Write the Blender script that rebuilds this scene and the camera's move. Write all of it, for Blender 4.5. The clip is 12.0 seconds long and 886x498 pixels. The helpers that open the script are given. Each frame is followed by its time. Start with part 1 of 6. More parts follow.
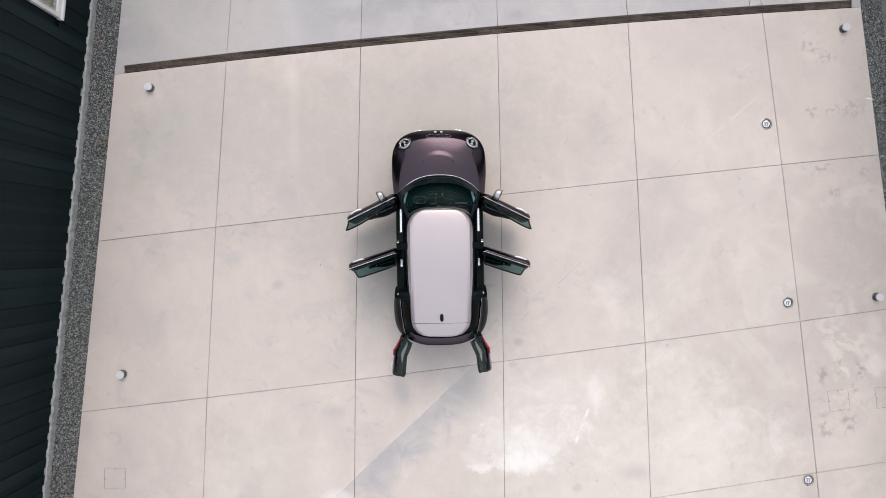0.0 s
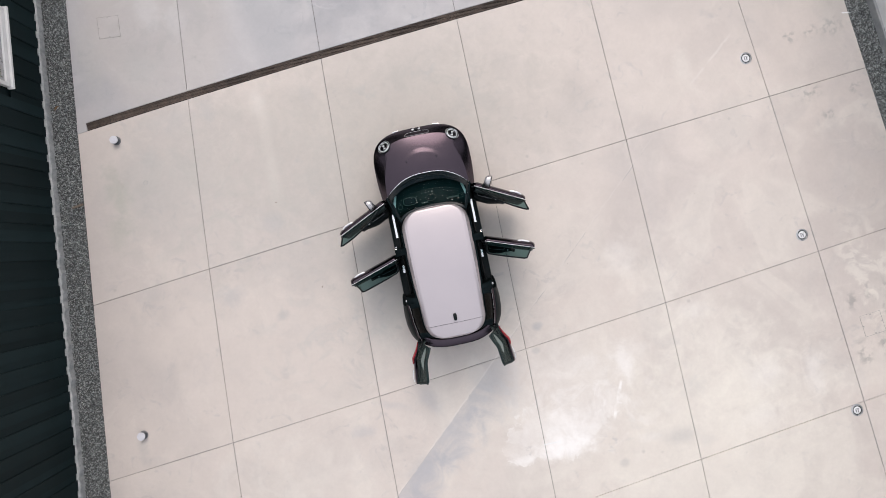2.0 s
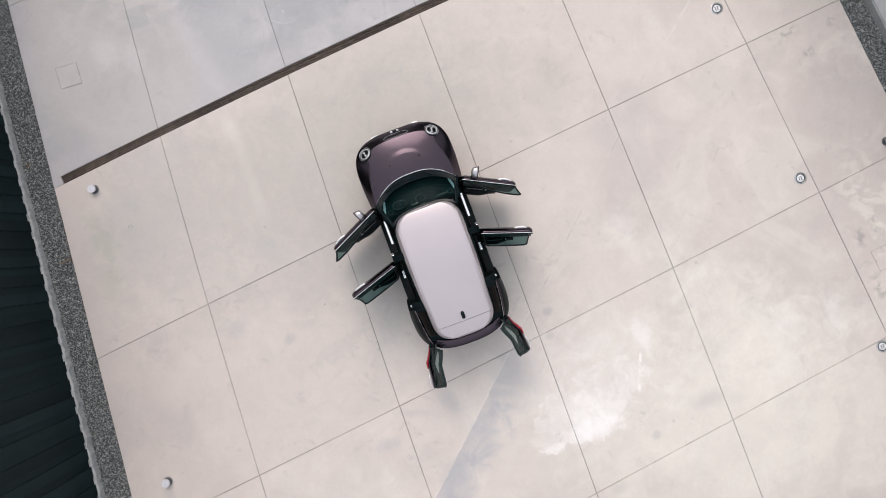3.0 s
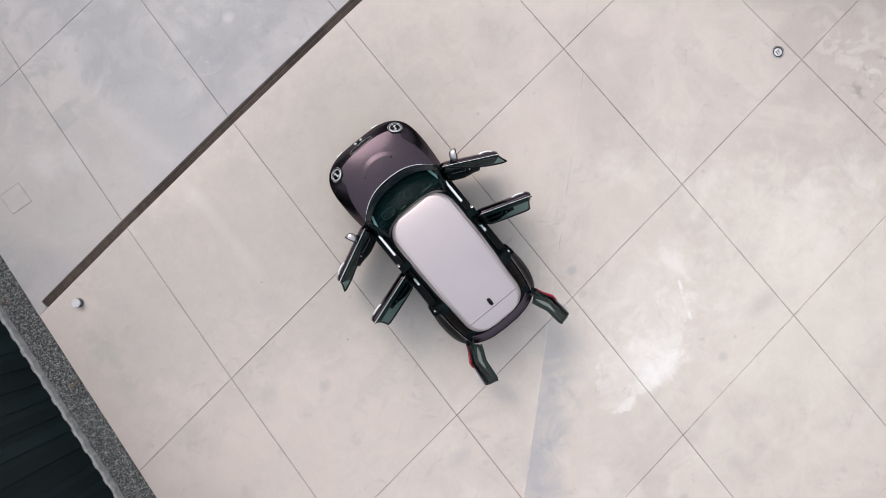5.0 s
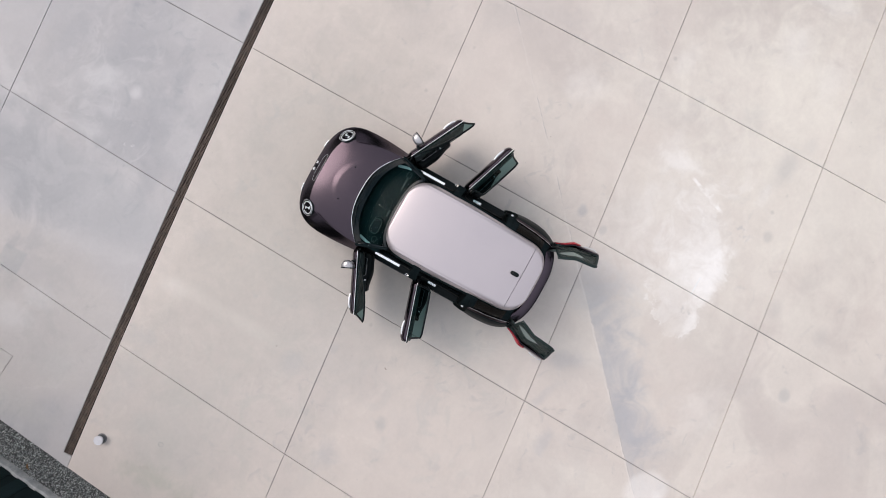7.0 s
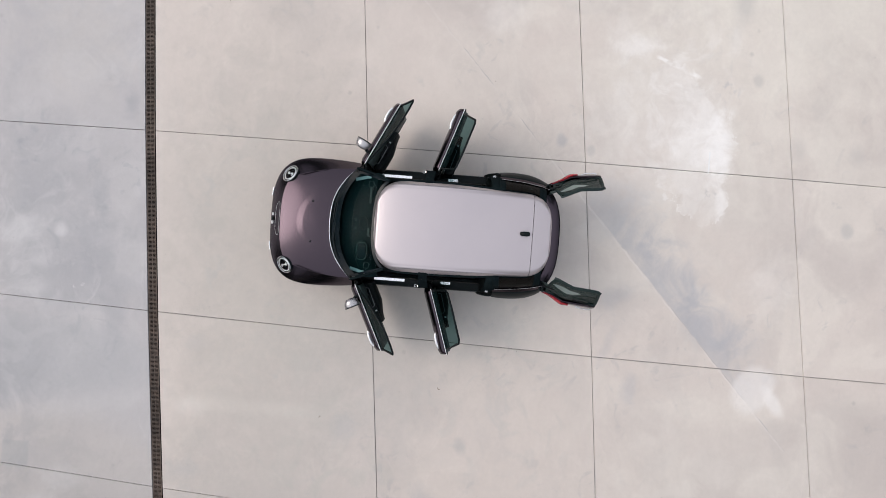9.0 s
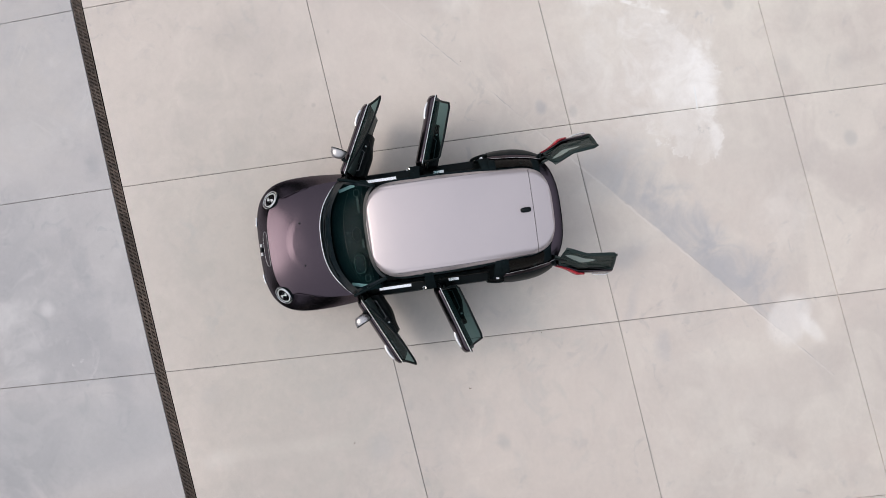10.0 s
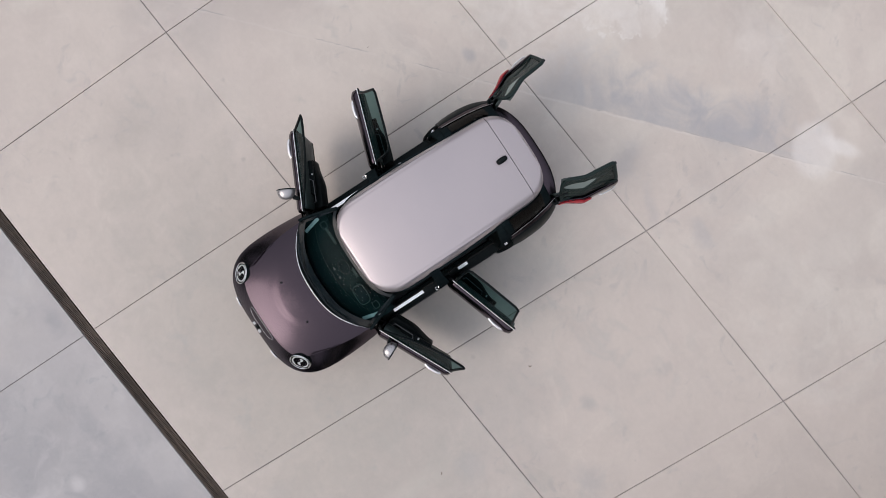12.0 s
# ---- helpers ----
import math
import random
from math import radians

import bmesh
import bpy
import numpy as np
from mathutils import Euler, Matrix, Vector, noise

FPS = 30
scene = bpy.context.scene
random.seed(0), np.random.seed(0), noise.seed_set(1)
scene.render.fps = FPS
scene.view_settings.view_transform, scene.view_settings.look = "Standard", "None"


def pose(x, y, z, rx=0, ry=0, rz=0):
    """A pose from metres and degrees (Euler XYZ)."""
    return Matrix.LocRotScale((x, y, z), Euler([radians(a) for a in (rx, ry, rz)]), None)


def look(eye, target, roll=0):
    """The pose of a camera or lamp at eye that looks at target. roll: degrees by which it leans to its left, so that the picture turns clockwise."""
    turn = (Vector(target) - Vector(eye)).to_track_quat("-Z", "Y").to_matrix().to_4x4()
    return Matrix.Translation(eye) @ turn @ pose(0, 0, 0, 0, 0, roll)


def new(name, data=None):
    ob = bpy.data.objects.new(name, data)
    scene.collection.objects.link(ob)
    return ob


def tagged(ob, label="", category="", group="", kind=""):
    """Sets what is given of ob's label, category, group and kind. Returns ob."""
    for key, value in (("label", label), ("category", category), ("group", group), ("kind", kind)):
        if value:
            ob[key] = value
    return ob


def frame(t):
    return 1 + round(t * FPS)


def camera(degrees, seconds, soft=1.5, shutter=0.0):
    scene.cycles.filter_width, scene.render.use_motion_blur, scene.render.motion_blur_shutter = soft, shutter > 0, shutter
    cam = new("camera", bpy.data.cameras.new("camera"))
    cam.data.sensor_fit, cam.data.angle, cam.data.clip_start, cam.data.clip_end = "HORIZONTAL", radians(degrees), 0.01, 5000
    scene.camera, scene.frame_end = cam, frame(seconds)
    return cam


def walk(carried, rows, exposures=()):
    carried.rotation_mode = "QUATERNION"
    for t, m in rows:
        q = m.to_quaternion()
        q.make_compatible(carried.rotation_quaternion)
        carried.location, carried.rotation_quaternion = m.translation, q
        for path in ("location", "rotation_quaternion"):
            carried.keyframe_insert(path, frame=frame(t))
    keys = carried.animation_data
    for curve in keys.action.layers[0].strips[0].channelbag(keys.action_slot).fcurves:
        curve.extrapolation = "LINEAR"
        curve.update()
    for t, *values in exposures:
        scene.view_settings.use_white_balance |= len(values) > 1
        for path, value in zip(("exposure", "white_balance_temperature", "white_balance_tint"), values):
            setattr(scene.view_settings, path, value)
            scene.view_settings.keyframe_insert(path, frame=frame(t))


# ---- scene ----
cam = camera(92.0, 12.0, soft=0.45)
PATH = [
    (0, pose(0.006, -0.266, 9.053, 0.234, -0.343, -0.893)),
    (0.5, pose(0.030, -0.264, 9.004, 0.174, -0.286, -2.307)),
    (1, pose(0.015, -0.267, 8.941, 0.173, -0.315, -4.677)),
    (1.5, pose(0.015, -0.281, 8.877, 0.170, -0.244, -7.481)),
    (2, pose(0.004, -0.309, 8.798, 0.318, -0.241, -11.707)),
    (2.5, pose(0.012, -0.315, 8.717, 0.244, -0.222, -15.881)),
    (3, pose(0.051, -0.314, 8.628, 0.149, -0.212, -20.419)),
    (5, pose(-0.080, -0.376, 8.201, 0.435, -0.102, -39.262)),
    (5.5, pose(-0.119, -0.385, 8.075, 0.475, -0.036, -43.959)),
    (6, pose(-0.185, -0.398, 7.922, 0.568, 0.003, -49.550)),
    (6.5, pose(-0.180, -0.379, 7.767, 0.242, 0.012, -54.939)),
    (7, pose(-0.178, -0.370, 7.599, -0.048, -0.087, -60.857)),
    (9, pose(-0.227, -0.394, 6.917, -0.350, -0.275, -85.770)),
    (9.5, pose(-0.245, -0.366, 6.756, -0.421, -0.492, -91.811)),
    (10, pose(-0.271, -0.345, 6.618, -0.462, -0.646, -98.013)),
    (10.5, pose(-0.277, -0.337, 6.499, -0.403, -0.633, -104.494)),
    (11, pose(-0.341, -0.340, 6.380, -0.315, -0.474, -111.197)),
    (11.5, pose(-0.371, -0.379, 6.241, -0.462, -0.407, -117.459)),
    (12, pose(-0.386, -0.381, 6.059, -0.470, -0.578, -123.278)),
]
EXPOSURES = [(0, -0.05, 6540, 11), (3, -0.06, 6530, 11), (5, -0.13, 6500, 11), (7, -0.14, 6480, 11), (9.5, -0.23, 6440, 10), (11.3, -0.24, 6450, 11), (12, -0.43, 6460, 12)]
walk(cam, PATH, EXPOSURES)

# ---- world and sun: overcast day ----
world = bpy.data.worlds.new("overcast_sky")
scene.world = world
world.use_nodes = True
wn, wl = world.node_tree.nodes, world.node_tree.links
sky = wn.new("ShaderNodeTexSky")
sky.sky_type = "NISHITA"
sky.sun_disc = False
sky.sun_elevation = radians(42)
sky.sun_rotation = radians(0)
sky.dust_density = 4.0
pale = wn.new("ShaderNodeHueSaturation")
pale.inputs["Saturation"].default_value = 0.55
wl.new(sky.outputs[0], pale.inputs["Color"])
# thick cloud: an even grey deck hides most of the clear sky, its zenith far brighter than the horizon
deck = wn.new("ShaderNodeMix")
deck.data_type = "RGBA"
deck.inputs[0].default_value = 0.7
wl.new(pale.outputs[0], deck.inputs[6])
deck.inputs[7].default_value = (4.62, 4.75, 5.06, 1)
way = wn.new("ShaderNodeTexCoord")
way_sep = wn.new("ShaderNodeSeparateXYZ")
wl.new(way.outputs["Generated"], way_sep.inputs[0])
rise = wn.new("ShaderNodeMapRange")
wl.new(way_sep.outputs["Z"], rise.inputs[0])
rise.inputs[1].default_value, rise.inputs[2].default_value = 0.0, 1.0
rise.inputs[3].default_value, rise.inputs[4].default_value = 0.36, 2.0
cloud_mix = wn.new("ShaderNodeMix")
cloud_mix.data_type, cloud_mix.blend_type = "RGBA", "MULTIPLY"
cloud_mix.inputs[0].default_value = 1.0
wl.new(deck.outputs[2], cloud_mix.inputs[6])
wl.new(rise.outputs[0], cloud_mix.inputs[7])
wl.new(cloud_mix.outputs[2], wn["Background"].inputs["Color"])
wn["Background"].inputs["Strength"].default_value = 0.144
sun_data = bpy.data.lights.new("sun", "SUN")
sun_data.energy = 1.12
sun_data.angle = radians(32)
sun_data.color = (1.0, 0.865, 0.775)
sun = new("sun", sun_data)
sun.matrix_world = look((1.7, 9.4, 8.9), (0, 0, 0))


# ---- materials ----
def nodes_of(name):
    m = bpy.data.materials.new(name)
    m.use_nodes = True
    return m, m.node_tree.nodes, m.node_tree.links, m.node_tree.nodes["Principled BSDF"]


def math_node(nt, op, a, b=None, clamp=False):
    n = nt.nodes.new("ShaderNodeMath")
    n.operation, n.use_clamp = op, clamp
    for i, v in enumerate((a, b)):
        if v is None:
            continue
        if isinstance(v, (int, float)):
            n.inputs[i].default_value = v
        else:
            nt.links.new(v, n.inputs[i])
    return n.outputs[0]


def ramp_node(nt, v, a, b, lo=0.0, hi=1.0):
    n = nt.nodes.new("ShaderNodeMapRange")
    n.interpolation_type = "SMOOTHSTEP"
    nt.links.new(v, n.inputs[0])
    for i, x in zip((1, 2, 3, 4), (a, b, lo, hi)):
        n.inputs[i].default_value = x
    return n.outputs[0]


def mix_node(nt, f, a, b, how="MIX"):
    n = nt.nodes.new("ShaderNodeMix")
    n.data_type, n.blend_type = "RGBA", how
    if isinstance(f, (int, float)):
        n.inputs[0].default_value = f
    else:
        nt.links.new(f, n.inputs[0])
    for i, v in ((6, a), (7, b)):
        if isinstance(v, tuple):
            n.inputs[i].default_value = (*v, 1)
        else:
            nt.links.new(v, n.inputs[i])
    return n.outputs[2]


def noise_node(nt, co, scale, detail=4.0, rough=0.55, distort=0.0):
    n = nt.nodes.new("ShaderNodeTexNoise")
    nt.links.new(co, n.inputs["Vector"])
    for k, v in (("Scale", scale), ("Detail", detail), ("Roughness", rough), ("Distortion", distort)):
        n.inputs[k].default_value = v
    return n.outputs[0]


def bump_node(nt, h, strength, dist):
    n = nt.nodes.new("ShaderNodeBump")
    nt.links.new(h, n.inputs["Height"])
    n.inputs["Strength"].default_value = strength
    n.inputs["Distance"].default_value = dist
    return n.outputs[0]


def surface(name, c1, c2, rough=0.5, metal=0.0, scale=6.0, fine=120.0, bump=0.1, coat=0.0, rough_var=0.1, island=0.0, coat_rough=0.04, per_object=0.0, spec=0.5):
    m, n, l, p = nodes_of(name)
    nt = m.node_tree
    co = n.new("ShaderNodeTexCoord").outputs["Object"]
    big, small = noise_node(nt, co, scale, 5), noise_node(nt, co, fine, 3)
    f = math_node(nt, "ADD", math_node(nt, "MULTIPLY", big, 0.7), math_node(nt, "MULTIPLY", small, 0.3))
    col = mix_node(nt, ramp_node(nt, f, 0.35, 0.65), c1, c2)
    for amount, node, socket in ((island, "ShaderNodeNewGeometry", "Random Per Island"), (per_object, "ShaderNodeObjectInfo", "Random")):
        if amount:
            r = n.new(node).outputs[socket]
            v = n.new("ShaderNodeHueSaturation")
            l.new(col, v.inputs["Color"])
            l.new(ramp_node(nt, r, 0, 1, 1 - amount, 1 + amount), v.inputs["Value"])
            col = v.outputs[0]
    l.new(col, p.inputs["Base Color"])
    l.new(ramp_node(nt, big, 0.3, 0.7, max(rough - rough_var, 0.02), min(rough + rough_var, 1)), p.inputs["Roughness"])
    p.inputs["Metallic"].default_value = metal
    p.inputs["Specular IOR Level"].default_value = spec
    p.inputs["Coat Weight"].default_value = coat
    p.inputs["Coat Roughness"].default_value = coat_rough
    if bump:
        l.new(bump_node(nt, small, bump, 0.004), p.inputs["Normal"])
    return m


class Concrete:
    """Power-floated concrete in world metres: soft clouds of tone, laitance, old marks, then grain and grime by finish()."""

    def __init__(self, name, pale, mid, dark, cream, cream_half, veins, zone):
        self.zone = zone
        self.m, n, self.l, self.p = nodes_of(name)
        self.nt = nt = self.m.node_tree
        self.co = co = n.new("ShaderNodeNewGeometry").outputs["Position"]
        sep = n.new("ShaderNodeSeparateXYZ")
        self.l.new(co, sep.inputs[0])
        self.X, self.Y = sep.outputs[0], sep.outputs[1]
        self.blotchy = noise_node(nt, co, 1.7, 8, 0.62, 0.9)
        self.wob = math_node(nt, "SUBTRACT", self.blotchy, 0.5)
        self.wob_fine = math_node(nt, "SUBTRACT", noise_node(nt, co, 6, 6, 0.65), 0.5)
        self.ragged_edge = math_node(nt, "ADD", math_node(nt, "MULTIPLY", self.wob, 1.9), math_node(nt, "MULTIPLY", self.wob_fine, 0.9))
        self.col = mix_node(nt, ramp_node(nt, noise_node(nt, self.shifted(0, 0), 0.36, 3, 0.5, 0.8), 0.38, 0.62), pale, mid)
        # floated patches with half-sharp rims: creamy laitance, then greyer bleed
        half = 1.0
        if cream_half:
            half = ramp_node(nt, math_node(nt, "SUBTRACT", math_node(nt, "MULTIPLY", self.X, 0.55), self.Y), -1.0, 5.0, 0.05, 1.0)
        patches = noise_node(nt, self.shifted(31, 7), 0.62, 4, 0.5, 0.9)
        self.over(math_node(nt, "MULTIPLY", ramp_node(nt, patches, 0.40, 0.63, 0, 0.36), half), cream)
        rim = math_node(nt, "MULTIPLY", ramp_node(nt, patches, 0.52, 0.565, 0, 1), ramp_node(nt, patches, 0.565, 0.64, 1, 0))
        self.over(math_node(nt, "MULTIPLY", math_node(nt, "MULTIPLY", rim, half), 0.10), tuple(min(v * 1.1, 0.85) for v in cream))
        self.over(ramp_node(nt, noise_node(nt, self.shifted(11, 53), 0.75, 4, 0.52, 0.7), 0.535, 0.66, 0, 0.22), dark)

        # small cool smudges in loose groups, and fine pale veins
        smudge = math_node(nt, "MULTIPLY", ramp_node(nt, noise_node(nt, self.shifted(2, 61), 2.7, 5, 0.6, 1.4), 0.55, 0.70), ramp_node(nt, noise_node(nt, self.shifted(17, 4), 0.55, 3, 0.5, 0.6), 0.46, 0.60, 0.0, 0.32))
        self.over(smudge, tuple(v * k for v, k in zip(dark, (0.80, 0.83, 0.87))))
        vein = math_node(nt, "ABSOLUTE", math_node(nt, "SUBTRACT", noise_node(nt, self.shifted(40, 22), 0.9, 6, 0.6, 1.0), 0.5))
        vein = math_node(nt, "MULTIPLY", ramp_node(nt, vein, 0.004, 0.035, 1, 0), ramp_node(nt, noise_node(nt, self.shifted(6, 90), 0.7, 3), 0.48, 0.64, 0.0, veins))
        self.over(vein, tuple(min(v * 1.12, 0.85) for v in cream))

    def shifted(self, x, y):
        n = self.nt.nodes.new("ShaderNodeVectorMath")
        self.l.new(self.co, n.inputs[0])
        n.inputs[1].default_value = (x, y, 0)
        return n.outputs[0]

    def over(self, amount, tint):
        self.col = mix_node(self.nt, amount, self.col, tint)

    def ellipse(self, x, y, rx, ry, turn=0.0, ragged=1.0):
        """Distance from the middle of a ragged ellipse, 1 on its rim."""
        nt, c, s = self.nt, math.cos(radians(turn)), math.sin(radians(turn))
        dx, dy = math_node(nt, "SUBTRACT", self.X, x), math_node(nt, "SUBTRACT", self.Y, y)
        u = math_node(nt, "ADD", math_node(nt, "MULTIPLY", dx, c / rx), math_node(nt, "MULTIPLY", dy, s / rx))
        v = math_node(nt, "SUBTRACT", math_node(nt, "MULTIPLY", dy, c / ry), math_node(nt, "MULTIPLY", dx, s / ry))
        r = math_node(nt, "SQRT", math_node(nt, "ADD", math_node(nt, "MULTIPLY", u, u), math_node(nt, "MULTIPLY", v, v)))
        return math_node(nt, "ADD", r, math_node(nt, "MULTIPLY", self.ragged_edge, ragged)) if ragged else r

    def outside(self, x, y, reach):
        """Whether a mark at (x, y) cannot touch the slabs of this pour."""
        x0, x1, y0, y1 = self.zone
        return x + reach < x0 or x - reach > x1 or y + reach < y0 or y - reach > y1

    def blot(self, x, y, rx, ry, tint, amount, soft=0.7, turn=0.0, ragged=1.0):
        if self.outside(x, y, 1.9 * max(rx, ry)):
            return
        self.over(ramp_node(self.nt, self.ellipse(x, y, rx, ry, turn, ragged), 1 - soft, 1 + soft * 0.4, amount, 0), tint)

    def square(self, x, y, half, tint, amount):
        """A square patch filled after a core was cut."""
        nt = self.nt
        dx, dy = (math_node(nt, "ABSOLUTE", math_node(nt, "SUBTRACT", a, b)) for a, b in ((self.X, x), (self.Y, y)))
        d = math_node(nt, "ADD", math_node(nt, "MAXIMUM", dx, dy), math_node(nt, "MULTIPLY", self.wob_fine, 0.06))
        self.over(ramp_node(nt, d, half - 0.02, half + 0.02, amount, 0), tint)

    def scuffs(self, x, y, rx, ry, tint, amount, size=7.0, cut=0.56):
        """A loose cluster of small marks."""
        if self.outside(x, y, 1.6 * max(rx, ry)):
            return
        inside = ramp_node(self.nt, self.ellipse(x, y, rx, ry, 0, 0.4), 0.3, 1.15, 0.55 * amount, 0)
        dots = ramp_node(self.nt, noise_node(self.nt, self.shifted(x * 7, y * 3), size, 2, 0.5, 0.2), cut - 0.02, cut + 0.2)
        self.over(math_node(self.nt, "MULTIPLY", inside, dots), tint)

    def wisps(self, x, y, rx, ry, tint, amount, size=1.6, cut=0.5):
        """Curling veils of one tone inside a soft ellipse."""
        if self.outside(x, y, 1.5 * max(rx, ry)):
            return
        inside = ramp_node(self.nt, self.ellipse(x, y, rx, ry, 0, 0.3), 0.25, 1.1, amount, 0)
        veil = ramp_node(self.nt, noise_node(self.nt, self.shifted(x * 5, y * 9), size, 6, 0.58, 1.3), cut - 0.04, cut + 0.12)
        self.over(math_node(self.nt, "MULTIPLY", inside, veil), tint)

    def streak(self, x0, y0, x1, y1, width, tint, amount, broken=0.45):
        """A thin straight mark, broken along its length."""
        if self.outside((x0 + x1) / 2, (y0 + y1) / 2, math.hypot(x1 - x0, y1 - y0) / 2):
            return
        nt, d = self.nt, Vector((x1 - x0, y1 - y0))
        e = d.normalized()
        dx, dy = math_node(nt, "SUBTRACT", self.X, x0), math_node(nt, "SUBTRACT", self.Y, y0)
        along = math_node(nt, "ADD", math_node(nt, "MULTIPLY", dx, e.x), math_node(nt, "MULTIPLY", dy, e.y))
        off = math_node(nt, "SUBTRACT", math_node(nt, "MULTIPLY", dx, e.y), math_node(nt, "MULTIPLY", dy, e.x))
        off = math_node(nt, "ADD", math_node(nt, "ABSOLUTE", math_node(nt, "ADD", off, math_node(nt, "MULTIPLY", self.wob_fine, 0.07))), math_node(nt, "MULTIPLY", self.wob, width))
        keep = math_node(nt, "MULTIPLY", ramp_node(nt, along, 0, 0.12 * d.length), ramp_node(nt, along, 0.8 * d.length, d.length, 1, 0))
        keep = math_node(nt, "MULTIPLY", keep, ramp_node(nt, self.blotchy, broken, broken + 0.13))
        self.over(math_node(nt, "MULTIPLY", keep, ramp_node(nt, off, 0.25 * width, width, amount, 0)), tint)

    def wash(self, pools, tint, rim_tint, fade):
        """Overlapping dried pools: one soft fill, a bright tide line where it ends, fading out between two values of y."""
        if all(self.outside(x, y, 1.6 * max(rx, ry)) for x, y, rx, ry in pools):
            return
        nt, r = self.nt, None
        for pool in pools:
            e = self.ellipse(*pool, 0, 0.62)
            r = e if r is None else math_node(nt, "MINIMUM", r, e)
        keep = ramp_node(nt, math_node(nt, "ADD", self.Y, math_node(nt, "MULTIPLY", self.wob, 1.2)), fade[0], fade[1], 0, 1)
        keep = math_node(nt, "MULTIPLY", keep, ramp_node(nt, noise_node(nt, self.shifted(5, 5), 2.1, 5, 0.6, 0.8), 0.36, 0.6, 0.35, 1))
        self.over(math_node(nt, "MULTIPLY", ramp_node(nt, r, 0.80, 1.02, 0.52, 0), keep), tint)
        line = math_node(nt, "MULTIPLY", ramp_node(nt, r, 0.86, 0.97), ramp_node(nt, r, 0.97, 1.01, 1, 0))
        line = math_node(nt, "MULTIPLY", line, ramp_node(nt, noise_node(nt, self.shifted(9, 2), 2.6, 4, 0.6), 0.42, 0.56))
        self.over(math_node(nt, "MULTIPLY", math_node(nt, "MULTIPLY", line, keep), 0.4), rim_tint)

    def pour_edge(self):
        """A straight pour edge that runs slantwise, cooler and darker on one side, with a pale lip."""
        nt, X, Y = self.nt, self.X, self.Y
        d = math_node(nt, "SUBTRACT", math_node(nt, "MULTIPLY", X, 0.6795), math_node(nt, "MULTIPLY", Y, 0.7335))
        d = math_node(nt, "ADD", math_node(nt, "ADD", d, -2.425), math_node(nt, "MULTIPLY", self.wob_fine, 0.06))
        along = math_node(nt, "SUBTRACT", math_node(nt, "MULTIPLY", X, -0.7335), math_node(nt, "MULTIPLY", Y, 0.6795))
        keep = math_node(nt, "MULTIPLY", ramp_node(nt, along, 0.9, 2.4), ramp_node(nt, along, 4.6, 6.0, 1, 0))
        near = math_node(nt, "MULTIPLY", ramp_node(nt, d, -0.01, 0.02), ramp_node(nt, math_node(nt, "ADD", d, math_node(nt, "MULTIPLY", self.wob, 1.6)), 0.05, 0.95, 1, 0))
        self.over(math_node(nt, "MULTIPLY", math_node(nt, "MULTIPLY", near, keep), ramp_node(nt, self.blotchy, 0.3, 0.7, 0.66, 0.34)), (0.385, 0.39, 0.42))
        lip = math_node(nt, "MULTIPLY", ramp_node(nt, math_node(nt, "ABSOLUTE", math_node(nt, "ADD", d, 0.018)), 0.004, 0.024, 1, 0), ramp_node(nt, self.blotchy, 0.40, 0.55))
        long_keep = math_node(nt, "MULTIPLY", ramp_node(nt, along, -4.6, -3.6), ramp_node(nt, along, 5.6, 8.4, 1, 0))
        self.over(math_node(nt, "MULTIPLY", math_node(nt, "MULTIPLY", lip, long_keep), ramp_node(nt, along, -0.5, 2.0, 0.16, 0.45)), (0.74, 0.70, 0.67))
        # hairline under the lip where the two pours have parted
        crack = math_node(nt, "MULTIPLY", ramp_node(nt, math_node(nt, "ABSOLUTE", d), 0.003, 0.012, 1, 0), ramp_node(nt, noise_node(nt, self.shifted(3, 8), 1.3, 4, 0.6), 0.47, 0.6))
        self.over(math_node(nt, "MULTIPLY", math_node(nt, "MULTIPLY", crack, long_keep), 0.45), (0.28, 0.28, 0.29))

    def finish(self):
        nt, n, co = self.nt, self.nt.nodes, self.co
        # grime soaked in beside the saw cuts, in broken stretches
        near = None
        for flip, (c, slope, bend) in [(False, q) for q in COLUMNS[1:-1]] + [(True, q) for q in ROWS_SOUTH[2:-1]]:
            a, b = (self.Y, self.X) if flip else (self.X, self.Y)
            d = math_node(nt, "SUBTRACT", math_node(nt, "SUBTRACT", a, c), math_node(nt, "MULTIPLY", b, slope))
            d = math_node(nt, "ABSOLUTE", math_node(nt, "SUBTRACT", d, math_node(nt, "MULTIPLY", math_node(nt, "MULTIPLY", b, b), bend)))
            near = d if near is None else math_node(nt, "MINIMUM", near, d)
        near = math_node(nt, "ADD", near, math_node(nt, "MULTIPLY", self.wob_fine, 0.03))
        grime = math_node(nt, "MULTIPLY", ramp_node(nt, near, 0.006, 0.026, 0.24, 0), ramp_node(nt, noise_node(nt, co, 0.7, 4, 0.6), 0.44, 0.62))
        self.over(grime, (0.27, 0.27, 0.285))
        # scattered small dark specks, coarse and fine
        for scale, size, amount in ((0.9, 0.05, 0.30), (2.3, 0.045, 0.22)):
            vor = n.new("ShaderNodeTexVoronoi")
            self.l.new(co, vor.inputs["Vector"])
            vor.inputs["Scale"].default_value = scale
            self.over(ramp_node(nt, math_node(nt, "ADD", vor.outputs["Distance"], math_node(nt, "MULTIPLY", self.wob_fine, 0.06)), 0.012, size, amount, 0), (0.30, 0.29, 0.28))
        grain = noise_node(nt, co, 70, 4, 0.7)
